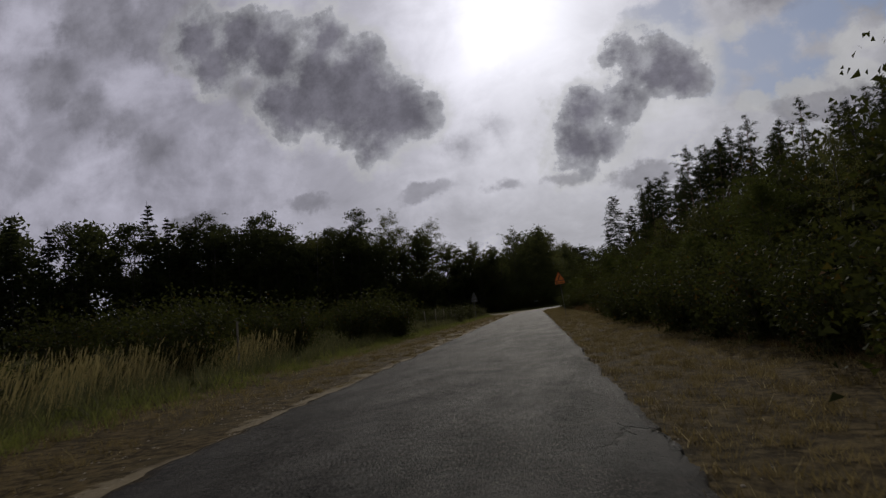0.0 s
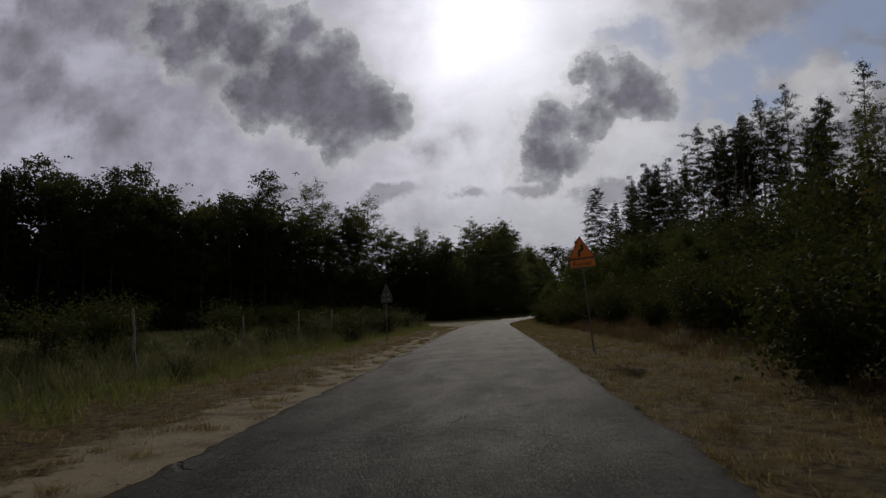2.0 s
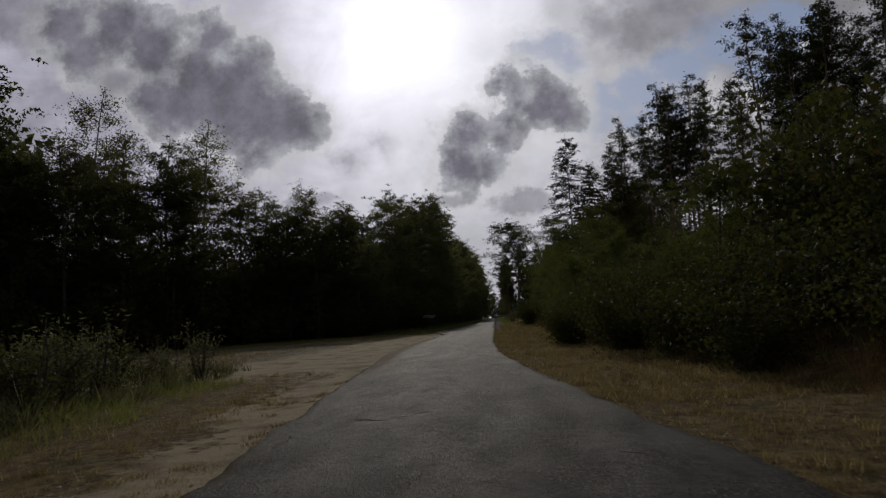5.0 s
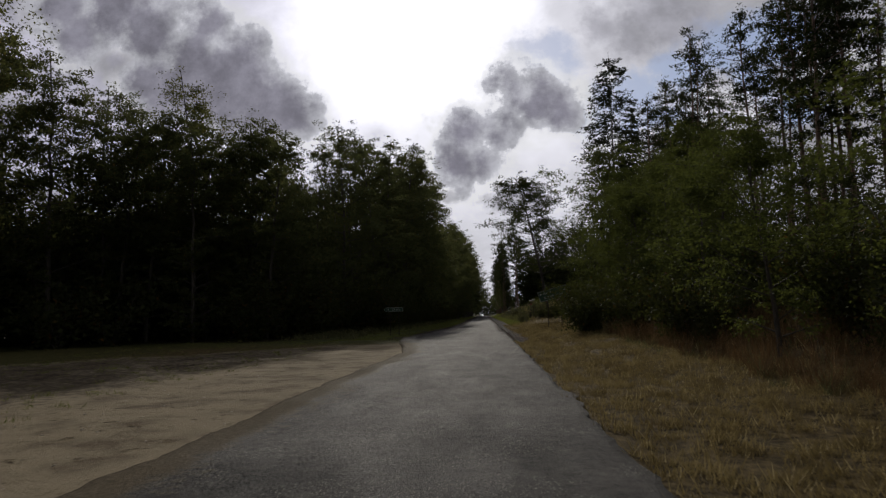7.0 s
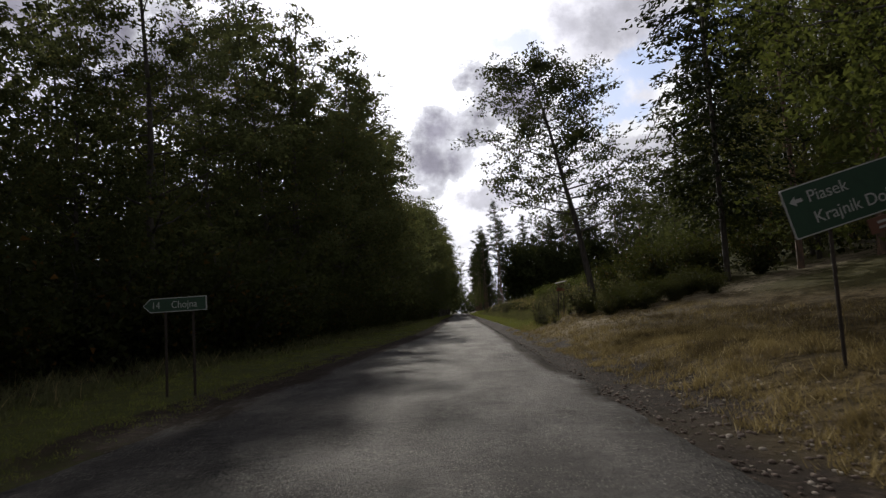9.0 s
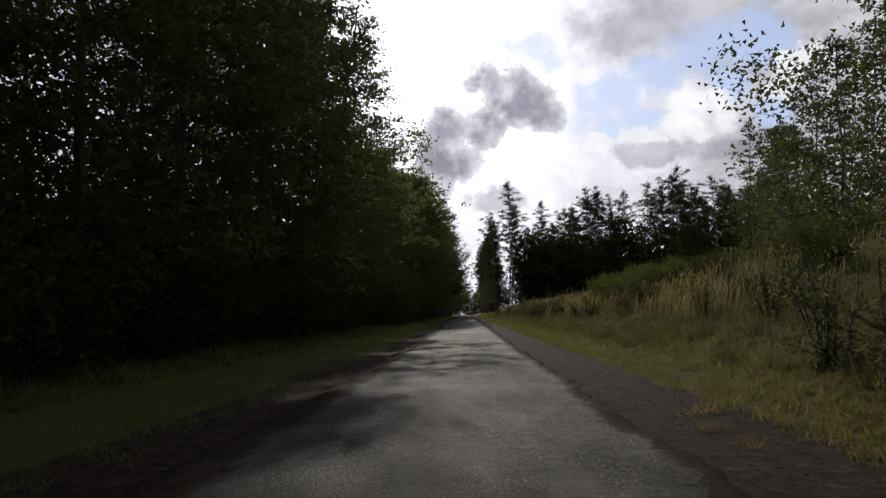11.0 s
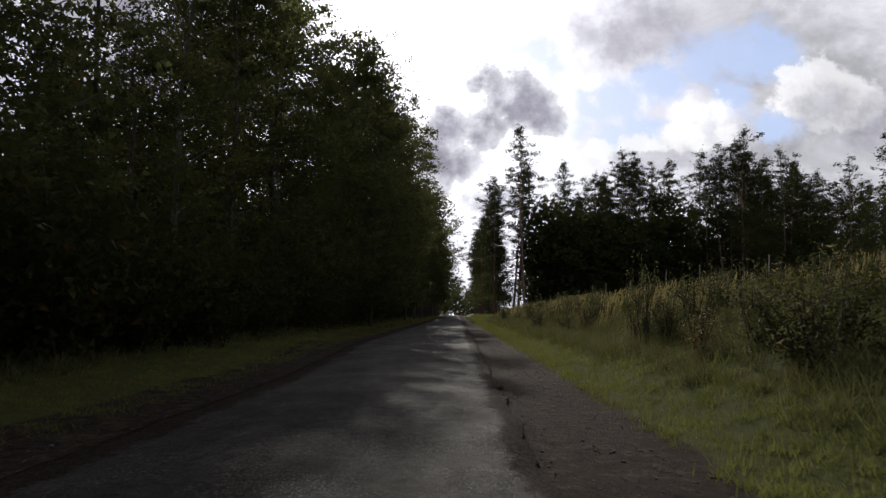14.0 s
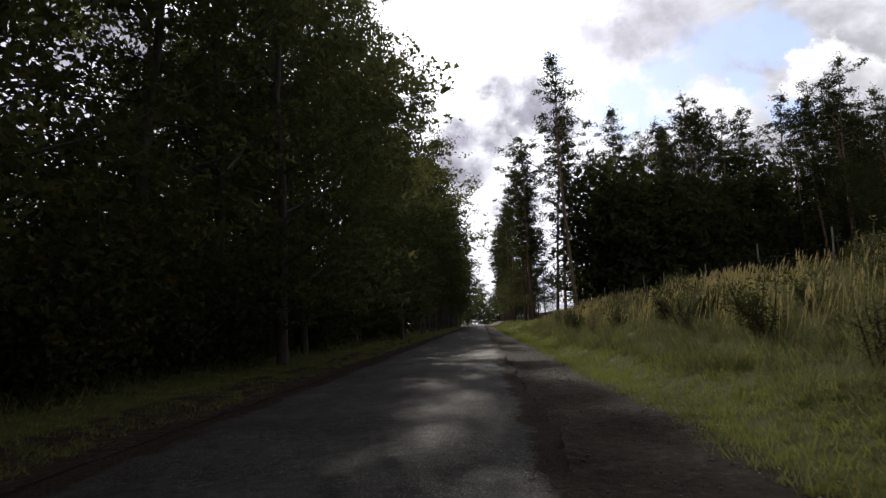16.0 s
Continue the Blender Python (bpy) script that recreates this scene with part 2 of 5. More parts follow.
def mat_asphalt():
    """Worn asphalt: chippings, bleached and dark patches, cracks, and dust along its edges."""
    m, k, b = material("asphalt")
    co = object_co(k)
    at = k.add("ShaderNodeAttribute")
    at.attribute_name = "dust"
    sp = k.add("ShaderNodeSeparateColor")
    k.put(sp.inputs[0], at.outputs["Color"])
    soil, sand, old = sp.outputs
    g = k.step(k.noise(co, 34.0, 3.0, 0.7), 0.32, 0.68)
    big = k.noise(co, 0.30, 4.0, 0.6)
    mid = k.noise(k.vmath("MULTIPLY", co, (1.0, 0.35, 1.0)), 1.3, 5.0, 0.62)
    fine = k.noise(co, 7.0, 5.0, 0.7)
    c = k.mix(g, (0.010, 0.0095, 0.0095, 1), (0.040, 0.037, 0.0355, 1))
    c = k.mix(k.math("MULTIPLY", k.step(big, 0.42, 0.62), 0.45), c, (0.047, 0.043, 0.039, 1))
    c = k.mix(k.math("MULTIPLY", k.step(fine, 0.50, 0.66), 0.6), c, (0.062, 0.056, 0.052, 1))
    c = k.mix(k.math("MULTIPLY", k.step(fine, 0.48, 0.32), 0.75), c, (0.008, 0.008, 0.008, 1))
    c = k.mix(k.math("MULTIPLY", k.step(mid, 0.52, 0.68), 0.3), c, (0.013, 0.013, 0.014, 1))
    c = k.mix(k.math("MULTIPLY", k.step(mid, 0.44, 0.30), 0.2), c, (0.085, 0.076, 0.068, 1))
    # bare chippings
    chip = k.add("ShaderNodeTexVoronoi")
    k.put(chip.inputs["Vector"], co)
    chip.inputs["Scale"].default_value = 30.0
    spot = k.math("MULTIPLY", k.step(chip.outputs["Distance"], 0.34, 0.20), k.step(k.noise(co, 1.1, 3.0), 0.42, 0.56))
    c = k.mix(k.math("MULTIPLY", spot, 0.8), c, k.mix(g, (0.10, 0.092, 0.082, 1), (0.24, 0.22, 0.20, 1)))
    # dark mended patches
    pv = k.add("ShaderNodeTexVoronoi")
    wob = k.vmath("ADD", co, k.vmath("SCALE", k.xyz(k.noise(co, 2.0, 3.0), k.noise(k.vmath("ADD", co, (9.0, 0, 0)), 2.0, 3.0), 0.0), 0.5))
    k.put(pv.inputs["Vector"], k.vmath("MULTIPLY", wob, (0.32, 0.10, 0.0)))
    pv.inputs["Scale"].default_value = 1.0
    patch = k.math("MULTIPLY", k.step(pv.outputs["Distance"], 0.22, 0.17), old)
    c = k.mix(k.math("MULTIPLY", patch, 0.7), c, (0.012, 0.012, 0.013, 1))
    for cx, cy, rx, ry in ((15.9, -12.0, 0.62, 1.25), (5.27, 49.4, 0.32, 0.42), (12.9, -5.0, 0.5, 0.35), (3.2, 66.0, 0.4, 0.9)):
        off = k.vmath("LENGTH", k.vmath("DIVIDE", k.vmath("SUBTRACT", k.vmath("MULTIPLY", wob, (1.0, 1.0, 0.0)), (cx + 0.25, cy + 0.25, 0.0)), (rx, ry, 1.0)))
        c = k.mix(k.math("MULTIPLY", k.step(off, 1.1, 0.8), 0.75), c, (0.010, 0.010, 0.011, 1))
    # cracks
    cv = k.add("ShaderNodeTexVoronoi", feature="DISTANCE_TO_EDGE")
    k.put(cv.inputs["Vector"], k.vmath("MULTIPLY", wob, (0.36, 0.17, 0.0)))
    cv.inputs["Scale"].default_value = 1.0
    crack = k.math("MULTIPLY", k.step(cv.outputs["Distance"], 0.008, 0.002), k.step(k.noise(co, 0.55, 3.0), 0.56, 0.62))
    crack = k.math("MULTIPLY", crack, old)
    c = k.mix(k.math("MULTIPLY", crack, 0.8), c, (0.005, 0.005, 0.005, 1))
    # soil and sand spread over the edges
    ragged = k.math("MULTIPLY_ADD", k.math("SUBTRACT", fine, 0.5), 1.1, k.math("MULTIPLY", k.math("SUBTRACT", mid, 0.5), 0.9))
    on_soil = k.step(k.math("ADD", soil, ragged), 0.38, 0.66)
    c = k.mix(on_soil, c, k.mix(g, (0.009, 0.007, 0.006, 1), (0.046, 0.036, 0.029, 1)))
    on_sand = k.step(k.math("ADD", sand, ragged), 0.30, 0.75)
    c = k.mix(k.math("MULTIPLY", on_sand, 0.8), c, k.mix(g, (0.075, 0.060, 0.040, 1), (0.17, 0.140, 0.095, 1)))
    # the old stretch is dimmed in its colour, standing for a veiled sun
    k.put(b.inputs["Base Color"], k.mix(1.0, c, k.mix(old, (0.95, 0.95, 0.95, 1), (0.62, 0.60, 0.58, 1)), "MULTIPLY"))
    k.put(b.inputs["Roughness"], k.math("MULTIPLY_ADD", fine, 0.30, 0.60))
    gloss = k.math("MULTIPLY", k.math("MULTIPLY_ADD", k.step(mid, 0.64, 0.34), 0.06, 0.045), k.step(fine, 0.30, 0.60, 0.65, 1.1))
    gloss = k.math("MULTIPLY", gloss, k.math("SUBTRACT", 1.0, k.math("MULTIPLY", k.math("MAXIMUM", on_soil, on_sand), 0.85)))
    k.put(b.inputs["Specular IOR Level"], gloss)
    h = k.math("SUBTRACT", k.math("MULTIPLY_ADD", fine, 1.6, k.math("MULTIPLY_ADD", spot, 0.4, k.math("MULTIPLY", g, 0.6))), k.math("MULTIPLY", crack, 2.5))
    bump(k, b, h, 1.0, 0.016)
    return m


def mat_ground():
    m, k, b = material("ground_soil")
    co = object_co(k)
    at = k.add("ShaderNodeAttribute")
    at.attribute_name = "zone"
    sp = k.add("ShaderNodeSeparateColor")
    k.put(sp.inputs[0], at.outputs["Color"])
    sand, dirt, green = sp.outputs
    n1, n2, n3 = k.noise(co, 0.8, 5.0, 0.6), k.noise(co, 6.0, 5.0, 0.65), k.noise(co, 40.0, 3.0, 0.7)
    edge = k.math("MULTIPLY_ADD", k.math("SUBTRACT", n2, 0.5), 0.7, 0.0)
    dry = k.mix(k.step(n2, 0.35, 0.65), (0.032, 0.023, 0.011, 1), (0.13, 0.096, 0.045, 1))
    grn = k.mix(n2, (0.026, 0.030, 0.010, 1), (0.080, 0.088, 0.028, 1))
    c = k.mix(green, dry, grn)
    c = k.mix(k.math("MULTIPLY", k.step(n1, 0.5, 0.7), 0.5), c, (0.05, 0.042, 0.025, 1))
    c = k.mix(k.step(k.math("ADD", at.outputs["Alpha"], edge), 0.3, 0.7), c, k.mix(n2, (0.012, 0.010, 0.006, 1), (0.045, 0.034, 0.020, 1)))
    snd = k.mix(n3, (0.13, 0.105, 0.068, 1), (0.34, 0.285, 0.195, 1))
    snd = k.mix(k.step(n1, 0.45, 0.7), snd, (0.105, 0.080, 0.053, 1))
    tracks = k.noise(k.vmath("MULTIPLY", k.vmath("ADD", co, k.vmath("SCALE", k.xyz(0.0, n1, 0.0), 1.5)), (0.16, 1.1, 0.0)), 1.0, 5.0, 0.65)
    snd = k.mix(k.math("MULTIPLY", k.step(tracks, 0.52, 0.70), 0.28), snd, (0.29, 0.25, 0.18, 1))
    snd = k.mix(k.math("MULTIPLY", k.step(tracks, 0.46, 0.30), 0.30), snd, (0.065, 0.050, 0.034, 1))
    tufty = k.math("MULTIPLY", k.math("SUBTRACT", k.noise(co, 2.2, 5.0, 0.7), 0.5), 1.5)
    c = k.mix(k.step(k.math("ADD", k.math("ADD", sand, edge), tufty), 0.38, 0.66), c, snd)
    gv = k.mix(n3, (0.008, 0.0062, 0.0052, 1), (0.044, 0.033, 0.026, 1))
    gv = k.mix(k.step(n2, 0.52, 0.66), gv, (0.060, 0.045, 0.034, 1))
    gv = k.mix(k.math("MULTIPLY", k.step(n2, 0.46, 0.34), 0.8), gv, (0.0035, 0.003, 0.0025, 1))
    gv = k.mix(k.math("MULTIPLY", k.step(n1, 0.45, 0.7), 0.5), gv, (0.026, 0.019, 0.0145, 1))
    c = k.mix(k.step(k.math("ADD", dirt, edge), 0.32, 0.62), c, gv)
    k.put(b.inputs["Base Color"], c)
    b.inputs["Roughness"].default_value = 0.92
    b.inputs["Specular IOR Level"].default_value = 0.04
    bump(k, b, k.math("MULTIPLY_ADD", n3, 0.6, n2), 1.0, 0.06)
    return m


M_ASPHALT, M_GROUND = mat_asphalt(), mat_ground()
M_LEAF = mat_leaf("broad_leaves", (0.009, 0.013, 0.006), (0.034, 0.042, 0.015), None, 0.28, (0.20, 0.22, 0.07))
# lighter copy of the broad leaves, with the sunlit look put into its colour
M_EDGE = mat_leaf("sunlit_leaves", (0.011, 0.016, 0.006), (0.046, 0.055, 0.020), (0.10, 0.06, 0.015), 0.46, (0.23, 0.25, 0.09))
M_LOCUST = mat_leaf("locust_leaves", (0.016, 0.024, 0.007), (0.068, 0.086, 0.022), None, 0.34, (0.19, 0.21, 0.045))
M_BIRCH = mat_leaf("birch_leaves", (0.026, 0.034, 0.011), (0.080, 0.086, 0.028), (0.16, 0.11, 0.02), 0.42, (0.24, 0.24, 0.07))
M_SHRUB = mat_leaf("shrub_leaves", (0.011, 0.015, 0.006), (0.044, 0.050, 0.019), (0.09, 0.045, 0.012), 0.20)
M_PINE = mat_leaf("pine_needles", (0.011, 0.017, 0.008), (0.036, 0.046, 0.020), None, 0.12)
M_SPRUCE = mat_leaf("spruce_needles", (0.009, 0.014, 0.008), (0.027, 0.036, 0.017), None, 0.08)
M_DRY = mat_leaf("dry_grass", (0.060, 0.040, 0.015), (0.330, 0.262, 0.120), (0.50, 0.42, 0.24), 0.36, (0.26, 0.20, 0.085), 0.8)
M_GRASS = mat_leaf("green_grass", (0.070, 0.082, 0.024), (0.235, 0.255, 0.072), (0.24, 0.19, 0.09), 0.4, (0.17, 0.185, 0.04), 0.45)
M_WEED = mat_leaf("tall_weeds", (0.048, 0.054, 0.027), (0.165, 0.165, 0.085), (0.28, 0.22, 0.11), 0.35, (0.15, 0.15, 0.05), 0.7)
M_RUSTGRASS = mat_leaf("brown_dry_grass", (0.050, 0.028, 0.013), (0.165, 0.100, 0.050), (0.30, 0.22, 0.12), 0.3, (0.14, 0.085, 0.035), 0.5)
M_REED = mat_leaf("reed_heads", (0.12, 0.10, 0.04), (0.36, 0.30, 0.14), None, 0.35, (0.24, 0.20, 0.08))
M_BARK = mat_bark("dark_bark", (0.022, 0.018, 0.014), (0.065, 0.054, 0.044))
M_PBARK = mat_bark("pine_bark", (0.060, 0.040, 0.030), (0.17, 0.105, 0.065))
M_BBARK = mat_bark("birch_bark", (0.035, 0.032, 0.028), (0.15, 0.14, 0.125), 3.0)
M_POST = mat_bark("weathered_wood", (0.10, 0.088, 0.075), (0.26, 0.235, 0.205), 9.0)
M_STONE = mat_plain("pebble_stone", (0.36, 0.31, 0.25), 0.8, 0.0, 0.5, 3.0)
M_STEEL = mat_plain("galvanised_steel", (0.34, 0.35, 0.36), 0.45, 0.7, 0.4)
M_OLDSTEEL = mat_plain("dull_steel", (0.13, 0.125, 0.115), 0.7, 0.3, 0.5)
M_BACK = mat_plain("grey_sign_back", (0.10, 0.10, 0.10), 0.6, 0.3, 0.4)
M_ORANGE = mat_plain("orange_sign_face", (0.72, 0.20, 0.015), 0.45, 0.0, 0.35)
M_RED = mat_plain("red_sign_border", (0.40, 0.035, 0.015), 0.45, 0.0, 0.3)
M_BLACK = mat_plain("black_sign_paint", (0.015, 0.015, 0.015), 0.5, 0.0, 0.2)
M_SIGNGREEN = mat_plain("green_sign_face", (0.010, 0.038, 0.017), 0.65, 0.0, 0.4)
M_WHITE = mat_plain("white_sign_paint", (0.30, 0.30, 0.285), 0.45, 0.0, 0.3)
M_CHIP = mat_plain("brown_rubble", (0.13, 0.095, 0.075), 0.85, 0.0, 0.6, 2.0)
M_GRAVEL = mat_plain("dark_gravel", (0.075, 0.064, 0.055), 0.85, 0.0, 0.5, 3.0)
M_CARPAINT = mat_plain("pale_car_paint", (0.55, 0.56, 0.58), 0.3, 0.0, 0.15)
M_GLASS = mat_plain("dark_car_glass", (0.02, 0.022, 0.025), 0.08, 0.0, 0.1)


def mat_lamp():
    m, k, b = material("headlight_glow")
    b.inputs["Emission Color"].default_value = (1.0, 0.95, 0.85, 1)
    b.inputs["Emission Strength"].default_value = 6.0
    return m


M_LAMP = mat_lamp()
M_RUST = mat_plain("rusty_wire", (0.035, 0.025, 0.019), 0.8, 0.3, 0.4)
M_REDWOOD = mat_plain("faded_red_wood", (0.16, 0.045, 0.025), 0.7, 0.0, 0.5)
M_BROWN = mat_plain("brown_sign_face", (0.09, 0.035, 0.018), 0.45, 0.0, 0.3)


# ================= shape helpers =================
def smooth(a, b, v):
    t = np.clip((np.asarray(v, float) - a) / (b - a), 0, 1)
    return t * t * (3 - 2 * t)


def centre(y):
    """The road's middle line: it comes in from the right and then runs straight along y."""
    y = np.asarray(y, float)
    return 0.65 + 0.125 * 5.0 * np.logaddexp(0, (91.7 - y) / 5.0)


def half(y):
    return 2.55 - 0.40 * smooth(60, 100, y)


def widening(y):
    """How much farther the asphalt reaches on the left, past the side road."""
    return 0.45 * smooth(90, 100, y) * (1 - smooth(116, 134, y)) + smooth(126, 142, y) * (0.10 + 1.75 * (1 - smooth(148, 190, y)) + 0.85 * smooth(238, 258, y))


def height(x, y):
    """The lie of the land: a hill to the right, near level to the left."""
    x, y = np.asarray(x, float), np.asarray(y, float)
    off = x - centre(y)
    r = np.maximum(off - half(y), 0)
    l = np.maximum(-off - half(y), 0)
    steep = 0.30 - 0.08 * smooth(120, 160, y) + 0.18 * smooth(186, 212, y)
    start = 4.6 - 2.2 * smooth(170, 200, y)
    dip = 0.6 * np.exp(-((y - 166) / 22) ** 2)
    up = steep * (1 - dip * np.exp(-r / 25)) * np.maximum(r - start, 0)
    roof = 40 - 35.8 * smooth(184, 214, y)
    up = roof * (1 - np.exp(-up / roof))
    left = 0.06 * np.maximum(l - 3, 0) * smooth(135, 190, y)
    left = 2.5 * (1 - np.exp(-left / 2.5))
    bumps = 0.05 * np.sin(x * 0.9 + 0.4 * y) * np.sin(y * 0.7 - 0.3 * x) * smooth(0.3, 3, np.maximum(r, l))
    verge = 0.5 * smooth(0.8, 3.5, r) * np.exp(-((y - 146) / 22) ** 2)
    verge = verge + 1.15 * smooth(1.6, 5.2, r) * np.exp(-((y - 181) / 13) ** 2) * np.exp(-((r / 22) ** 2))
    return up + left + verge + bumps - 0.05 * smooth(0.0, 0.4, np.maximum(r, l)) - 0.04


def ground_z(x, y):
    return float(height(x, y))


def np_mesh(name, verts, faces, mat=None, smooth_shade=False):
    verts, faces = np.asarray(verts, np.float32), np.asarray(faces, np.int32)
    me = bpy.data.meshes.new(name)
    me.vertices.add(len(verts))
    me.vertices.foreach_set("co", verts.ravel())
    me.loops.add(faces.size)
    me.loops.foreach_set("vertex_index", faces.ravel())
    me.polygons.add(len(faces))
    me.polygons.foreach_set("loop_start", np.arange(len(faces), dtype=np.int32) * faces.shape[1])
    if smooth_shade:
        me.polygons.foreach_set("use_smooth", np.ones(len(faces), bool))
    me.update(calc_edges=True)
    me.validate()
    if mat:
        me.materials.append(mat)
    return me


def child(ob, parent, label=""):
    ob.parent = parent
    return tagged(ob, label)


def part(name, bm, mat, parent, label=""):
    """Links a bmesh as one mesh object under a thing."""
    me = bpy.data.meshes.new(name)
    bm.to_mesh(me)
    bm.free()
    me.materials.append(mat)
    return child(new(name, me), parent, label)


def empty(name, m, label, category, group=""):
    ob = new(name)
    ob.empty_display_size = 0.2
    ob.matrix_basis = m
    return tagged(ob, label, category, group)


def tube(points, radii, sides=7):
    """Quads round a line of points."""
    p = np.asarray(points, float)
    n = len(p)
    t = np.gradient(p, axis=0)
    t /= np.linalg.norm(t, axis=1)[:, None] + 1e-9
    ref = np.where(np.abs(t[:, 2:3]) > 0.9, np.array([[1.0, 0, 0]]), np.array([[0, 0, 1.0]]))
    a = np.cross(t, ref)
    a /= np.linalg.norm(a, axis=1)[:, None] + 1e-9
    b = np.cross(t, a)
    ang = np.linspace(0, 2 * np.pi, sides, endpoint=False)
    ring = np.cos(ang)[None, :, None] * a[:, None] + np.sin(ang)[None, :, None] * b[:, None]
    v = (p[:, None] + ring * np.asarray(radii, float)[:, None, None]).reshape(-1, 3)
    i, j = np.meshgrid(np.arange(n - 1), np.arange(sides), indexing="ij")
    j2 = (j + 1) % sides
    f = np.stack([i * sides + j, i * sides + j2, (i + 1) * sides + j2, (i + 1) * sides + j], -1).reshape(-1, 4)
    return v, f


def joined(pieces):
    vs, fs, n = [], [], 0
    for v, f in pieces:
        vs.append(v)
        fs.append(f + n)
        n += len(v)
    return np.concatenate(vs), np.concatenate(fs)


def leaves(rng, c, length, width, flat=0.5, along=None, droop=0.0):
    """A small pointed blade, uneven in outline, at each place."""
    n = len(c)
    a = rng.normal(size=(n, 3)) if along is None else along + 0.45 * rng.normal(size=(n, 3))
    a[:, 2] = a[:, 2] * (1 - 0.5 * flat) - droop
    a /= np.linalg.norm(a, axis=1)[:, None] + 1e-9
    up = rng.normal(size=(n, 3)) * (1 - flat) + np.array([0, 0, 1.0]) * flat
    b = np.cross(a, up)
    b /= np.linalg.norm(b, axis=1)[:, None] + 1e-9
    nrm = np.cross(a, b)
    ln = length * rng.uniform(0.65, 1.3, (n, 1))
    wd = width * rng.uniform(0.65, 1.3, (n, 1))
    skew = rng.uniform(-0.25, 0.25, (n, 1))
    v = np.stack([c - a * ln * 0.5 - b * wd * 0.25, c + b * wd * 0.75 + nrm * wd * 0.25 + a * ln * skew, c + a * ln * 0.5 - b * wd * 0.25], 1)
    return v.reshape(-1, 3), np.arange(3 * n).reshape(n, 3)


def thing_of(name, label, category, trunk, crown, m_trunk, m_crown, group, part_names=("trunk", "crown")):
    """A plant: an empty at its foot with its wood and its leaves."""
    root = empty(name, Matrix.Identity(4), label, category, group)
    child(new(part_names[0], np_mesh(part_names[0], *trunk, m_trunk, True)), root)
    child(new(part_names[1], np_mesh(part_names[1], *crown, m_crown)), root)
    return root


def limb(rng, base, az, el, length, bend=0.25, n=6):
    """A line that leaves its base at az and el and bends up."""
    s = np.linspace(0, 1, n)[:, None]
    d = np.array([math.cos(az) * math.cos(el), math.sin(az) * math.cos(el), math.sin(el)])
    wob = np.cumsum(rng.normal(size=(n, 3)) * 0.05 * length * s, axis=0)
    return base + d * length * s + np.array([0, 0, 1.0]) * bend * length * s**2 + wob


def broadleaf(seed, name, label, h, width, foot, n_leaf, leaf, m_crown, m_trunk, group, lean=(0.0, 0.0), n_limb=16, spread=0.5, droop=0.0, girth=0.16, twigs=2, cone=0.0):
    rng = np.random.default_rng(seed)
    s = np.linspace(0, 1, 10)
    wob = np.cumsum(rng.normal(size=(10, 2)) * 0.010 * h, axis=0) * s[:, None]
    stem = np.stack([lean[0] * s**1.3 + wob[:, 0], lean[1] * s**1.3 + wob[:, 1], s * h * 0.93], 1)
    wood = [tube(stem, girth * (1 - s * 0.9) + 0.015, 8)]
    spots = []
    for i in range(n_limb):
        t = foot + (0.96 - foot) * (i + rng.uniform(0.1, 0.9)) / n_limb
        base = np.array([np.interp(t, s, stem[:, q]) for q in range(3)])
        shape = math.sin(math.pi * min(1, 0.22 + 0.78 * (t - foot) / (1 - foot)) ** 0.8) ** 0.7
        k = (t - foot) / (1 - foot)
        shape = shape * (1 - cone) + cone * (min(1.0, 0.55 + 2.2 * k) * (1 - k) ** 0.65 + 0.10)
        ln = max(0.12 * h * 0.3, width * 0.5 * shape * rng.uniform(0.65, 1.25))
        az = i * 2.4 + rng.uniform(-0.5, 0.5)
        line = limb(rng, base, az, rng.uniform(0.15, 0.8) * (1 - 0.75 * cone), ln, 0.2 - 0.12 * cone)
        r0 = girth * 0.42 * (1 - t * 0.7)
        wood.append(tube(line[::2] if twigs < 2 else line, np.linspace(r0, 0.012, 3 if twigs < 2 else 6), 4))
        spots.append(line[2:])
        for q in range(5):
            b = line[rng.integers(2, 6)]
            tw = limb(rng, b, az + rng.uniform(-1.3, 1.3), rng.uniform(-0.1, 0.9), ln * rng.uniform(0.25, 0.55), 0.05 - droop * 0.5, 4)
            if q < twigs:
                wood.append(tube(tw, np.linspace(0.028, 0.008, 4), 3))
            spots.append(tw[1:])
    spots.append(stem[8:] + rng.normal(size=(2, 3)) * 0.2)
    spots = np.concatenate(spots)
    spots = spots[rng.random(len(spots)) < 0.52]
    size = rng.uniform(0.35, 1.35, len(spots))
    pick = rng.choice(len(spots), n_leaf, p=size**1.6 / np.sum(size**1.6))
    # each clump is a few small sprays, flat and hanging a little outward
    spray = spots[:, None] + rng.normal(size=(len(spots), 4, 3)) * np.array([1, 1, 0.6]) * spread * size[:, None, None]
    c = spray[pick, rng.integers(0, 4, n_leaf)] + rng.normal(size=(n_leaf, 3)) * np.array([1, 1, 0.45]) * spread * 0.46
    c[:, 2] -= droop * np.abs(rng.normal(size=n_leaf)) * 0.9
    c[:, 2] = np.maximum(c[:, 2], 0.15)
    return thing_of(name, label, "tree", joined(wood), leaves(rng, c, leaf[0], leaf[1], 0.35, None, droop), m_trunk, m_crown, group)


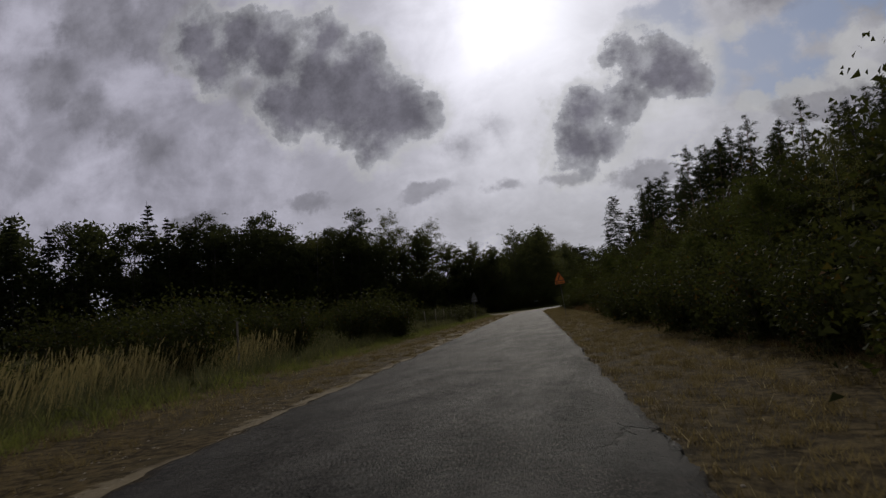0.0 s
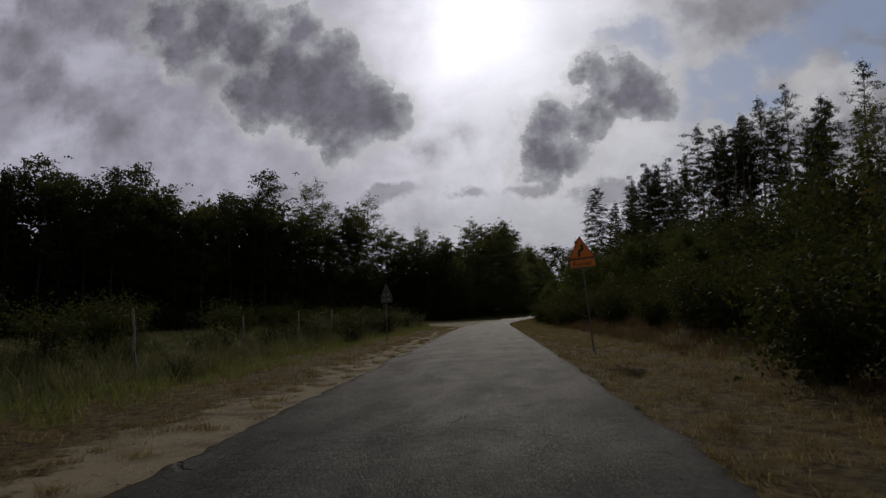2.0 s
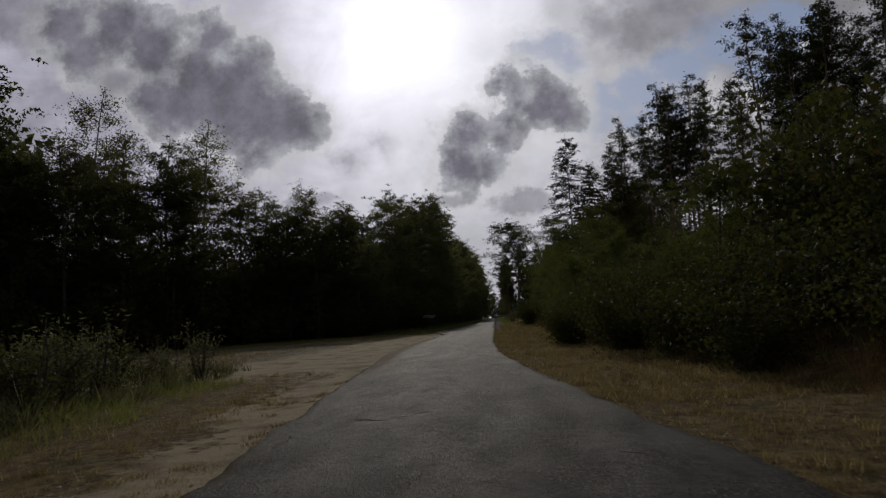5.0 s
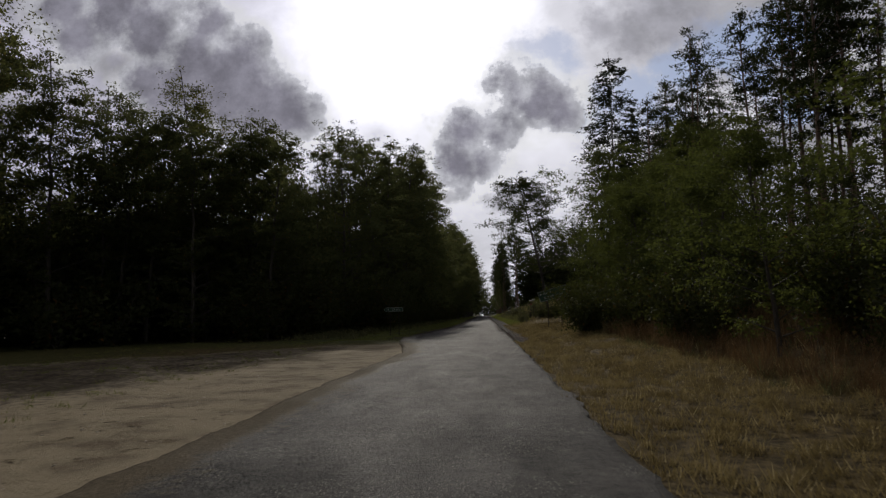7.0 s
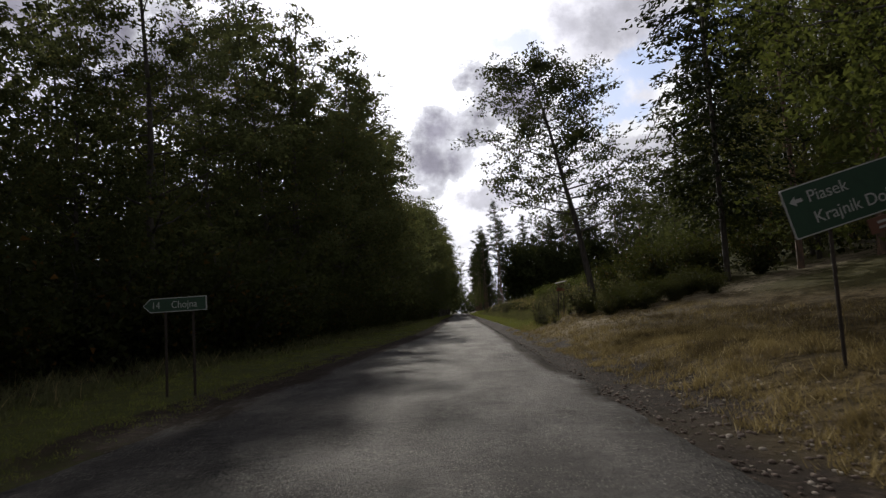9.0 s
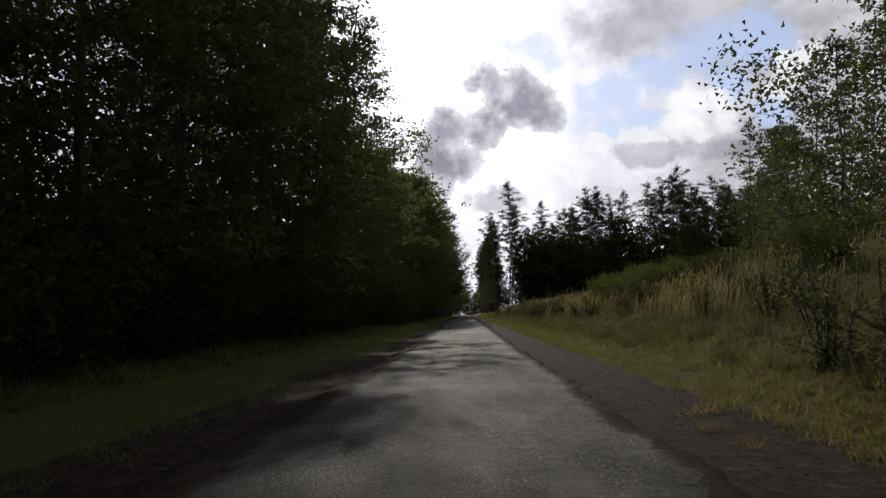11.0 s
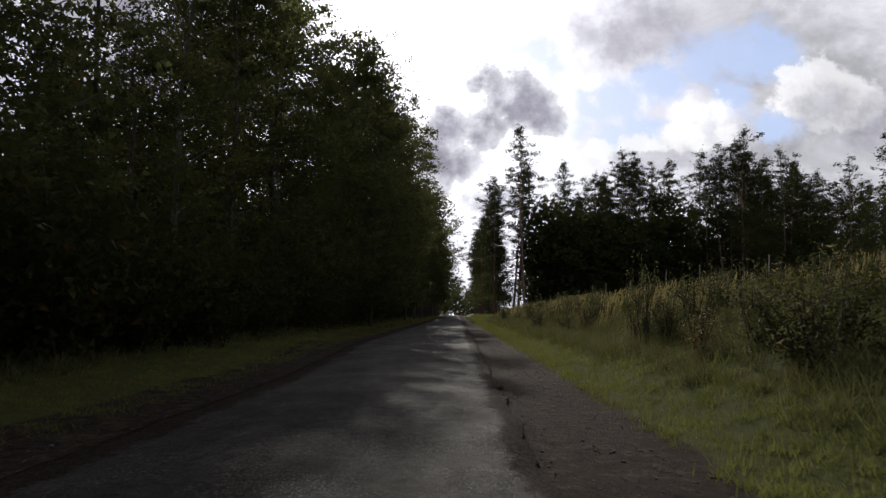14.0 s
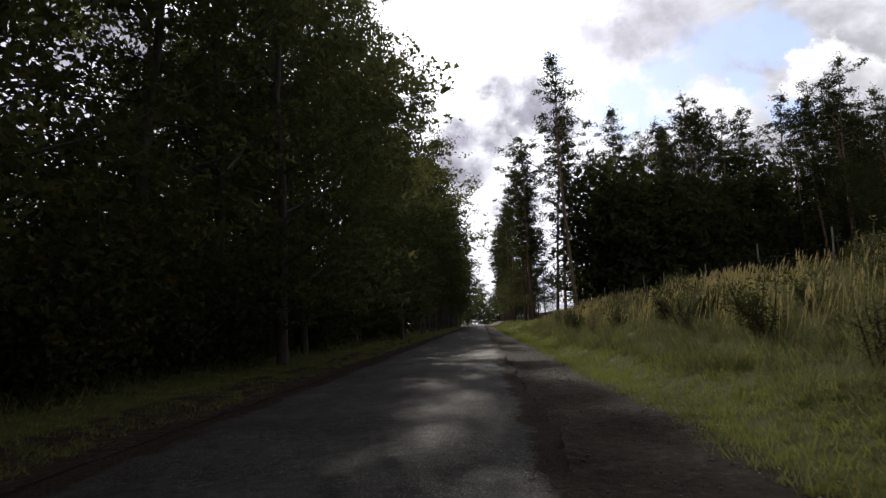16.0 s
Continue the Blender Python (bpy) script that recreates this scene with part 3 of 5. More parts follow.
def pine(seed, label, h, group, foot=0.55, n_tuft=38, girth=0.19, leaf=(0.34, 0.105)):
    rng = np.random.default_rng(seed)
    s = np.linspace(0, 1, 9)
    wob = np.cumsum(rng.normal(size=(9, 2)) * 0.006 * h, axis=0) * s[:, None]
    stem = np.stack([wob[:, 0], wob[:, 1], s * h * 0.97], 1)
    wood = [tube(stem, girth * (1 - s * 0.85) + 0.01, 7)]
    cs = []
    n_limb = 28
    for i in range(n_limb):
        t = foot + (0.985 - foot) * ((i + rng.uniform(0, 1)) / n_limb) ** 0.9
        base = np.array([np.interp(t, s, stem[:, q]) for q in range(3)])
        k = (t - foot) / (1 - foot)
        ln = (h * 0.125 * min(1.0, 0.55 + 1.6 * k) * (1 - k) ** 0.62 + 0.35) * rng.choice([0.35, 0.7, 1.0, 1.35])
        az = i * 2.4 + rng.uniform(-0.6, 0.6)
        line = limb(rng, base, az, rng.uniform(-0.15, 0.30) + 0.45 * k, ln, 0.22)
        wood.append(tube(line[::2], np.linspace(0.05, 0.015, 3), 3))
        for q in range(4 if ln > 1.2 else 2):
            p = line[rng.integers(2, 6)] + rng.normal(size=3) * np.array([0.30, 0.30, 0.12]) * ln * 0.5
            cs.append(p + rng.normal(size=(n_tuft, 3)) * np.array([0.33, 0.33, 0.15]) * rng.uniform(0.6, 1.4) + np.array([0, 0, 0.12]))
    for i in range(9):
        t = rng.uniform(foot * 0.45, foot)
        base = np.array([np.interp(t, s, stem[:, q]) for q in range(3)])
        wood.append(tube(limb(rng, base, rng.uniform(0, 6.3), rng.uniform(-0.2, 0.2), rng.uniform(0.6, 1.9), -0.1), np.linspace(0.03, 0.006, 6), 3))
    cs.append(stem[-1] + rng.normal(size=(n_tuft, 3)) * np.array([0.2, 0.2, 0.45]))
    c = np.concatenate(cs)
    return thing_of("pine_tree", label, "tree", joined(wood), leaves(rng, c, leaf[0], leaf[1], 0.25), M_PBARK, M_PINE, group)


def spruce(seed, label, h, group, width=0.17, step_n=34, foot=0.06, leaf=(0.52, 0.19), dense=9, taper=0.8, cap=0.10):
    rng = np.random.default_rng(seed)
    s = np.linspace(0, 1, 8)
    stem = np.stack([0 * s, 0 * s, s * h], 1)
    wood = [tube(stem, 0.20 * (1 - s * 0.95) + 0.01, 8)]
    cs, al = [], []
    for i in range(step_n):
        t = foot + (0.98 - foot) * i / step_n
        for j in range(6):
            az = rng.uniform(0, 6.3)
            ln = min(h * width * (1 - t) ** taper, h * cap) * rng.uniform(0.6, 1.15) + 0.25
            line = limb(rng, np.array([0, 0, t * h]), az, rng.uniform(-0.15, 0.1), ln, -0.12 + 0.1 * t)
            if j < 2:
                wood.append(tube(line[::2], np.linspace(0.03, 0.008, 3), 3))
            n = int(3 + dense * ln)
            w = rng.uniform(0.15, 1, n)
            p = np.stack([np.interp(w, np.linspace(0, 1, 6), line[:, q]) for q in range(3)], 1)
            p += rng.normal(size=(n, 3)) * np.array([0.16, 0.16, 0.10]) * (0.6 + 0.25 * ln)
            cs.append(p)
            al.append(np.repeat((line[-1] - line[0])[None] / ln, n, 0))
    return thing_of("spruce_tree", label, "tree", joined(wood), leaves(rng, np.concatenate(cs), leaf[0], leaf[1], 0.3, np.concatenate(al), 0.25), M_BARK, M_SPRUCE, group)


def shrub(seed, name, label, h, width, n_leaf, leaf, mat, group, upright=0.0):
    rng = np.random.default_rng(seed)
    wood, spots = [], []
    for i in range(9):
        az = i * 2.4
        line = limb(rng, np.array([rng.normal() * 0.12, rng.normal() * 0.12, 0]), az, rng.uniform(0.7, 1.35), h * rng.uniform(0.55, 0.95), 0.1 + upright)
        line[:, :2] *= width / h * 0.9
        wood.append(tube(line, np.linspace(0.035, 0.008, 6), 3))
        spots.append(line[1:])
        for q in range(3):
            tw = limb(rng, line[rng.integers(1, 5)], az + rng.uniform(-1.5, 1.5), rng.uniform(0, 1), h * 0.35, 0.1, 4)
            wood.append(tube(tw, np.linspace(0.015, 0.005, 4), 3))
            spots.append(tw)
    spots = np.concatenate(spots)
    c = spots[rng.integers(0, len(spots), n_leaf)] + rng.normal(size=(n_leaf, 3)) * np.array([width, width, h]) * 0.085
    c[:, 2] = np.abs(c[:, 2]) + 0.05
    return thing_of(name, label, "shrub", joined(wood), leaves(rng, c, leaf[0], leaf[1], 0.35), M_BARK, mat, group, ("stem", "foliage"))


placed = set()


def place(ob, x, y, size=1.0, turn=None, tip=(0, 0), sink=0.05, rng=random, tall=1.0):
    """Stands the thing itself at its first place and copies of it at all later ones."""
    m = Matrix.LocRotScale((x, y, ground_z(x, y) - sink), Euler((radians(tip[0]), radians(tip[1]), rng.uniform(0, 6.28) if turn is None else turn)),
                           (size, size, size * tall))
    if ob.name not in placed:
        placed.add(ob.name)
        ob.matrix_basis = m
        return ob
    q = copy_thing(ob, Matrix.Identity(4))
    q.matrix_basis = m
    return q


# ================= ground and road =================
def build_ground():
    xs = np.unique(np.concatenate([-np.geomspace(14, 2600, 34), np.arange(-14, -6, 0.8), np.arange(-6, 24, 0.35), np.geomspace(24, 2600, 36)]))
    ys = np.unique(np.concatenate([-np.geomspace(30, 1500, 14), np.arange(-30, 340, 0.9), np.geomspace(340, 3200, 60)]))
    X, Y = np.meshgrid(xs, ys)
    Z = height(X, Y)
    n, m = X.shape
    i, j = np.meshgrid(np.arange(n - 1), np.arange(m - 1), indexing="ij")
    f = np.stack([i * m + j, i * m + j + 1, (i + 1) * m + j + 1, (i + 1) * m + j], -1).reshape(-1, 4)
    me = np_mesh("ground", np.stack([X, Y, Z], -1).reshape(-1, 3), f, M_GROUND, True)
    off = X - centre(Y)
    r, l = off - half(Y), -off - half(Y)
    wob = 0.35 * np.sin(Y * 0.43) + 0.25 * np.sin(Y * 1.13 + 1)
    s1 = 1 - smooth(84, 98, Y)
    s3 = smooth(136, 156, Y)
    # pale sandy verge and the gravel apron of the side road, on the left
    sand = s1 * (1 - smooth(0.6, 2.6, l / (0.32 + 0.68 * smooth(2, 26, Y)) + wob * 0.9 + 0.5 * np.sin(Y * 2.3 + X * 3.1))) * (l > -1)
    far = 143 - 1.0 * np.maximum(l, 0)
    apron = smooth(84, 92, Y + 0.1 * l) * (1 - smooth(-3, 3, Y - np.maximum(far, 117 - 0.25 * l))) * (l > -1) * (1 - smooth(40, 70, l))
    sand = np.maximum(sand, apron * 0.74)
    # sandy track and bare verge, on the right
    # track sand is held back to darken it like the tree shade there
    track = 0.62 * np.exp(-((Y - 169 - 0.45 * (r - 2)) / 3.6) ** 2) * (r > 1.0) * (1 - smooth(30, 60, r))
    bare = np.exp(-((Y - 152) / 10) ** 2) * (1 - smooth(1.6, 3.2, r + wob)) * (r > 0.9)
    sand = np.maximum(sand, np.maximum(track, 0.55 * bare))
    # dark gravel shoulders along the straight
    wide = 1.75 + 0.2 * wob
    dirt = s3 * np.maximum((1 - smooth(wide - 0.25, wide + 0.25, r)) * (r > -1), (1 - smooth(wide - 0.25, wide + 0.25, l - 0.85 * widening(Y) - 0.9 * smooth(240, 258, Y))) * (l > -1))
    dirt = np.maximum(dirt, smooth(112, 135, Y) * (1 - s3) * (1 - smooth(0.5, 0.95, r + 0.3 * wob)) * (r > -1))
    dirt = np.maximum(dirt, 0.50 * apron * smooth(2.5, 7.0, l + 0.08 * (Y - 110)))
    green = np.maximum(smooth(176, 192, Y), smooth(132, 146, Y) * (l > 0)) * 0.95
    green = np.maximum(green, s1 * smooth(4.0, 6.0, l) * 0.9)
    green = np.maximum(green, smooth(10, 14, np.maximum(r, l)) * 0.6)
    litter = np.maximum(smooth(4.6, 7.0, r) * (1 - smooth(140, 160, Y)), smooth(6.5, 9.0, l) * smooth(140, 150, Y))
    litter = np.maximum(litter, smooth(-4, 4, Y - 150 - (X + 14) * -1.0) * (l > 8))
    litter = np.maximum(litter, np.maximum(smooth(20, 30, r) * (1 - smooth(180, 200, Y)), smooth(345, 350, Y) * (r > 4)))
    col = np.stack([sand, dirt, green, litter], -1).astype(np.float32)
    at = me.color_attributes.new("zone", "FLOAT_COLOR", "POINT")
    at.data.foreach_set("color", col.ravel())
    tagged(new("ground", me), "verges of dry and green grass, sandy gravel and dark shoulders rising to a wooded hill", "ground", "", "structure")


def build_road():
    ys = np.concatenate([np.arange(-120, -30, 4.0), np.arange(-30, 340, 0.16), np.arange(340, 1200, 12.0)])
    rng = np.random.default_rng(4)
    ragged = [np.convolve(rng.normal(size=len(ys)), np.ones(9) / 9, "same") * 0.10 + np.convolve(rng.normal(size=len(ys)), np.ones(2) / 2, "same") * 0.030 for q in (0, 2)]
    ts = np.array([-1.0, -0.985, -0.92, -0.84, -0.7, -0.4, 0.0, 0.4, 0.7, 0.84, 0.92, 0.985, 1.0])
    c, h = centre(ys)[:, None], half(ys)[:, None]
    lo, hi = -h - widening(ys)[:, None] + ragged[0][:, None], h + ragged[1][:, None]
    X = c + (lo + (hi - lo) * (ts[None] + 1) / 2)
    Y = np.repeat(ys[:, None], len(ts), 1)
    Z = 0.012 + 0.03 * (1 - ts[None] ** 2) + 0.010 * np.sin(Y * 0.8 + X * 1.7) * np.sin(Y * 0.23)
    Z[:, 0], Z[:, -1] = -0.16, -0.16
    n, m = X.shape
    i, j = np.meshgrid(np.arange(n - 1), np.arange(m - 1), indexing="ij")
    f = np.stack([i * m + j, i * m + j + 1, (i + 1) * m + j + 1, (i + 1) * m + j], -1).reshape(-1, 4)
    me = np_mesh("road", np.stack([X, Y, Z], -1).reshape(-1, 3), f, M_ASPHALT, True)
    # dust along the edges: dark soil on the straight, sand at the apron and the first verge
    T = np.repeat(ts[None], n, 0)
    straight = smooth(138, 156, Y)
    soil = straight * np.maximum(smooth(0.70, 1.02, T), smooth(0.55, 1.0, -T))
    sand = smooth(84, 92, Y) * (1 - smooth(134, 144, Y)) * smooth(0.45, 1.0, -T) + 0.75 * (1 - smooth(84, 92, Y)) * np.maximum(smooth(0.86, 1.02, -T), 0.8 * smooth(0.88, 1.02, T))
    # old cracked stretch, whose colour also carries the dimness of a veiled sun
    old = 1 - 0.92 * smooth(84, 96, Y)
    col = np.stack([soil, sand, old, np.ones_like(T)], -1).astype(np.float32)
    me.color_attributes.new("dust", "FLOAT_COLOR", "POINT").data.foreach_set("color", col.ravel())
    tagged(new("road", me), "narrow worn grey asphalt lane with cracks, patches and ragged edges", "road", "", "structure")


build_ground()
build_road()


# ================= grass =================
def scatter(rng, n, x0, x1, y0, y1, side):
    """Places beside the road: side 1 right, -1 left; x0 and x1 from the asphalt's edge."""
    y = rng.uniform(y0, y1, n)
    o = rng.uniform(x0, x1, n)
    x = centre(y) + side * (half(y) + o) - (0.75 * widening(y) if side < 0 else 0)
    return x, y, o


def blades(name, label, mat, patches, seed, kind_of="grass", lie=1.0):
    """One sheet of grass blades; each patch: count, x0, x1, y0, y1, side, height, width, clump."""
    rng = np.random.default_rng(seed)
    vs = []
    for n, x0, x1, y0, y1, side, h, w, clump in patches:
        nt = max(1, n // clump)
        x, y, o = scatter(rng, nt, x0, x1, y0, y1, side)
        x = np.repeat(x, clump) + rng.normal(size=nt * clump) * 0.09
        y = np.repeat(y, clump) + rng.normal(size=nt * clump) * 0.09
        hh = np.repeat(rng.uniform(0.5, 1.3, nt), clump) * rng.uniform(0.6, 1.2, nt * clump) * h
        z = height(x, y) - 0.02
        a = rng.uniform(0, 6.28, nt * clump)
        lean = rng.uniform(0.1, 0.7, nt * clump) * hh * lie
        b = rng.uniform(0, 6.28, nt * clump)
        base = np.stack([x, y, z], 1)
        wd = np.stack([np.cos(b), np.sin(b), 0 * b], 1) * (w * 0.5)
        tip = base + np.stack([np.cos(a) * lean, np.sin(a) * lean, hh], 1)
        vs.append(np.stack([base + wd, tip, base - wd], 1).reshape(-1, 3))
    v = np.concatenate(vs)
    tagged(new(name, np_mesh(name, v, np.arange(len(v)).reshape(-1, 3), mat)), label, kind_of, "", "stuff")


blades("dry_grass", "dry tan grass on the verges beside the asphalt", M_DRY, [
    (120000, 0.02, 4.8, -24, 84, 1, 0.12, 0.014, 24), (94000, 0.05, 5.2, 80, 137, 1, 0.145, 0.016, 26), (34000, 0.95, 5.2, 137, 160, 1, 0.145, 0.016, 26),
    (34000, 0.1, 2.3, -6, 86, -1, 0.11, 0.010, 90), (44000, 1.3, 4.5, -24, 90, -1, 0.12, 0.014, 12),
    (20000, 1.6, 9.0, 146, 186, 1, 0.20, 0.018, 8), (24000, 4.6, 8.5, -24, 130, 1, 0.26, 0.020, 12), (5000, 7, 14, 88, 112, -1, 0.2, 0.02, 9),
    (30000, 0.7, 5.2, 112, 184, 1, 0.17, 0.010, 40), (24000, 0.8, 4.8, -24, 112, 1, 0.15, 0.010, 40)], 11, lie=1.5)
blades("green_grass", "short green grass along the gravel shoulders", M_GRASS, [
    (90000, 1.6, 3.8, 178, 310, 1, 0.15, 0.015, 12), (130000, 1.0, 5.2, 143, 310, -1, 0.10, 0.012, 16),
    (20000, 3.2, 6.0, -24, 88, -1, 0.30, 0.020, 10), (10000, 2.8, 6.0, 176, 330, 1, 0.32, 0.020, 12),
    (10000, 4, 16, 112, 148, -1, 0.10, 0.014, 14), (24000, 1.4, 6.0, 305, 440, 1, 0.28, 0.030, 12), (14000, 1.0, 4.5, 305, 440, -1, 0.2, 0.028, 12)], 12, lie=1.4)
blades("tall_grass", "tall dark green grass and weeds in front of the woods", M_WEED, [
    (100000, 3.0, 8.0, 182, 330, 1, 0.48, 0.015, 22), (60000, 6.0, 14.5, 182, 345, 1, 0.55, 0.020, 22), (24000, 4.4, 10.0, -24, 94, -1, 0.65, 0.030, 14),
    (30000, 4.2, 9.0, 146, 330, -1, 0.45, 0.032, 12), (12000, 3.6, 8.0, -24, 146, 1, 0.45, 0.018, 16), 
    (20000, 10, 34, -20, 100, -1, 0.7, 0.045, 12), (22000, 14, 60, 188, 372, 1, 0.7, 0.06, 12)], 13, lie=1.5)
blades("brown_grass", "tall reddish-brown dry grass along the foot of the bushes", M_RUSTGRASS, [
    (16000, 3.8, 7.5, 40, 88, 1, 0.55, 0.011, 30), (20000, 3.9, 7.5, 92, 134, 1, 0.75, 0.011, 30), (9000, 3.6, 6.0, -24, 40, 1, 0.35, 0.011, 30)], 15, lie=1.1)


def reeds(name, label, patches, seed):
    rng = np.random.default_rng(seed)
    stems = []
    for n, x0, x1, y0, y1, side, h in patches:
        nt = n // 6
        x, y, o = scatter(rng, nt * 2, x0, x1, y0, y1, side)
        best = np.argsort(-(np.sin(0.9 * x + 0.35 * y) + np.sin(0.23 * y - 0.8 * x + 1) + rng.normal(size=nt * 2) * 0.7))[:nt]
        x, y = x[best], y[best]
        x = np.repeat(x, 6) + rng.normal(size=nt * 6) * 0.16
        y = np.repeat(y, 6) + rng.normal(size=nt * 6) * 0.16
        hh = rng.uniform(0.55, 1.2, nt * 6) * np.repeat(rng.uniform(0.7, 1.15, nt), 6) * h
        z = height(x, y)
        a = rng.normal(size=nt * 6) * 0.5 + 0.3
        lean = rng.uniform(0.1, 0.55, nt * 6) * hh
        base = np.stack([x, y, z], 1)
        tip = base + np.stack([np.cos(a) * lean, np.sin(a) * lean, hh], 1)
        wd = np.array([[0.008, 0.004, 0.0]])
        stems.append(np.stack([base - wd, base + wd, tip + wd * 0.4, tip - wd * 0.4], 1).reshape(-1, 3))
        al = (tip - base) / hh[:, None]
        for q in range(3):
            c = tip + al * (q - 1.2) * 0.07 + rng.normal(size=(nt * 6, 3)) * 0.012
            w2 = rng.normal(size=(nt * 6, 3))
            w2 /= np.linalg.norm(w2, axis=1)[:, None]
            stems.append(np.stack([c - al * 0.09, c + w2 * 0.018, c + al * 0.11, c - w2 * 0.018], 1).reshape(-1, 3))
    v = np.concatenate(stems)
    tagged(new(name, np_mesh(name, v, np.arange(len(v)).reshape(-1, 4), M_REED)), label, "reed grass", "", "stuff")


reeds("reed_grass", "tall straw-coloured reed grass with feathery heads", [
    (5200, 4.8, 14.0, 192, 325, 1, 0.92), (2600, 6.5, 15.0, -14, 12, -1, 1.0)], 14)


# ================= trees =================
rnd = random.Random(7)
G_PINE, G_WOOD, G_SHRUB, G_HILL = "pines of the wood", "broadleaf trees along the road", "shrubs on the verge", "pines on the hill"
PINES = [pine(21, "tall scots pine with a bare trunk and an open dark crown", 24, G_PINE, 0.46),
         pine(22, "tall scots pine with a bare trunk and an open dark crown", 26, G_PINE, 0.55),
         pine(23, "tall scots pine with a bare trunk and an open dark crown", 22, G_PINE, 0.40),
         pine(24, "tall scots pine with a bare trunk and an open dark crown", 25, G_PINE, 0.34)]
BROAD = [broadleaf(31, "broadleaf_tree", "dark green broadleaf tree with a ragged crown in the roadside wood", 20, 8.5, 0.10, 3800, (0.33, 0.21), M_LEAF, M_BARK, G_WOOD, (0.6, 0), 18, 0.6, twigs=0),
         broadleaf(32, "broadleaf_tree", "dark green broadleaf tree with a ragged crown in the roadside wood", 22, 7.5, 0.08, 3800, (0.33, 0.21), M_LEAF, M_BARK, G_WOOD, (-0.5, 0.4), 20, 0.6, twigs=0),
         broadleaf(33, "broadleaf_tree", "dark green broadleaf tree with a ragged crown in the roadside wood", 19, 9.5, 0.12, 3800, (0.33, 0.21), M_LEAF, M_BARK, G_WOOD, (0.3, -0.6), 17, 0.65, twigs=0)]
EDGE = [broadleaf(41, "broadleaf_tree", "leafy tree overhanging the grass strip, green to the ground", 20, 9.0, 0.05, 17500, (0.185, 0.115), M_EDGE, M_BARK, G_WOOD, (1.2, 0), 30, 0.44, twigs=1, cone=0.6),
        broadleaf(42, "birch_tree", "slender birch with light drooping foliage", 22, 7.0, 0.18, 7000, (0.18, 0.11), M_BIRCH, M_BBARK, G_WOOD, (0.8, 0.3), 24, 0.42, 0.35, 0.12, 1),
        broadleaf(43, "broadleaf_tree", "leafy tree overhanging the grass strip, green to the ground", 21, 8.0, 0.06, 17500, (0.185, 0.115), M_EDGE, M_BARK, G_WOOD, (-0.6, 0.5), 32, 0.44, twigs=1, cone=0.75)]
LOCUST = [broadleaf(51, "locust_tree", "bushy locust tree with feathery bright green leaves", 11, 7.0, 0.06, 15000, (0.17, 0.075), M_LOCUST, M_BARK, G_WOOD, (-0.8, 0), 22, 0.42, 0.15, 0.11, 1),
          broadleaf(52, "locust_tree", "bushy locust tree with feathery bright green leaves", 13, 7.5, 0.05, 15000, (0.17, 0.075), M_LOCUST, M_BARK, G_WOOD, (-1.0, 0.4), 24, 0.42, 0.15, 0.12, 1)]
SPRUCES = [spruce(61, "dense dark spruce with drooping boughs", 22, G_WOOD), spruce(62, "dense dark spruce with drooping boughs", 18, G_WOOD, 0.19, 30)]
SHRUBS = [shrub(71, "shrub", "bushy dark green shrub on the verge", 2.4, 2.6, 3400, (0.135, 0.085), M_SHRUB, G_SHRUB),
          shrub(72, "shrub", "bushy dark green shrub on the verge", 3.2, 3.0, 4400, (0.14, 0.088), M_SHRUB, G_SHRUB),
          shrub(73, "shrub", "low leafy shrub in the grass", 1.2, 1.6, 1500, (0.12, 0.06), M_WEED, G_SHRUB, 0.2)]

WEEDS = [shrub(77, "weed_clump", "tall leafy grey-green weeds in the rough grass", 1.3, 1.0, 900, (0.12, 0.035), M_WEED, G_SHRUB, 0.5),
         shrub(78, "weed_clump", "tall leafy dark green weeds in the rough grass", 1.1, 1.3, 900, (0.11, 0.045), M_SHRUB, G_SHRUB, 0.4),
         shrub(79, "weed_clump", "straw-coloured dry weeds standing in the rough grass", 1.2, 0.9, 700, (0.13, 0.028), M_DRY, G_SHRUB, 0.6)]
FAR_SHRUB = shrub(75, "shrub", "dark green shrub at the foot of the wood", 3.2, 3.0, 1000, (0.27, 0.18), M_SHRUB, G_SHRUB)
LIME_SHRUB = shrub(76, "shrub", "sunlit green bush on the weedy bank", 3.0, 3.2, 3200, (0.16, 0.10), M_LOCUST, G_SHRUB)


def beside(side, off, y):
    """A place that many metres out from the asphalt's edge: side 1 right, -1 left."""
    return float(centre(y) + side * (half(y) + off)), y


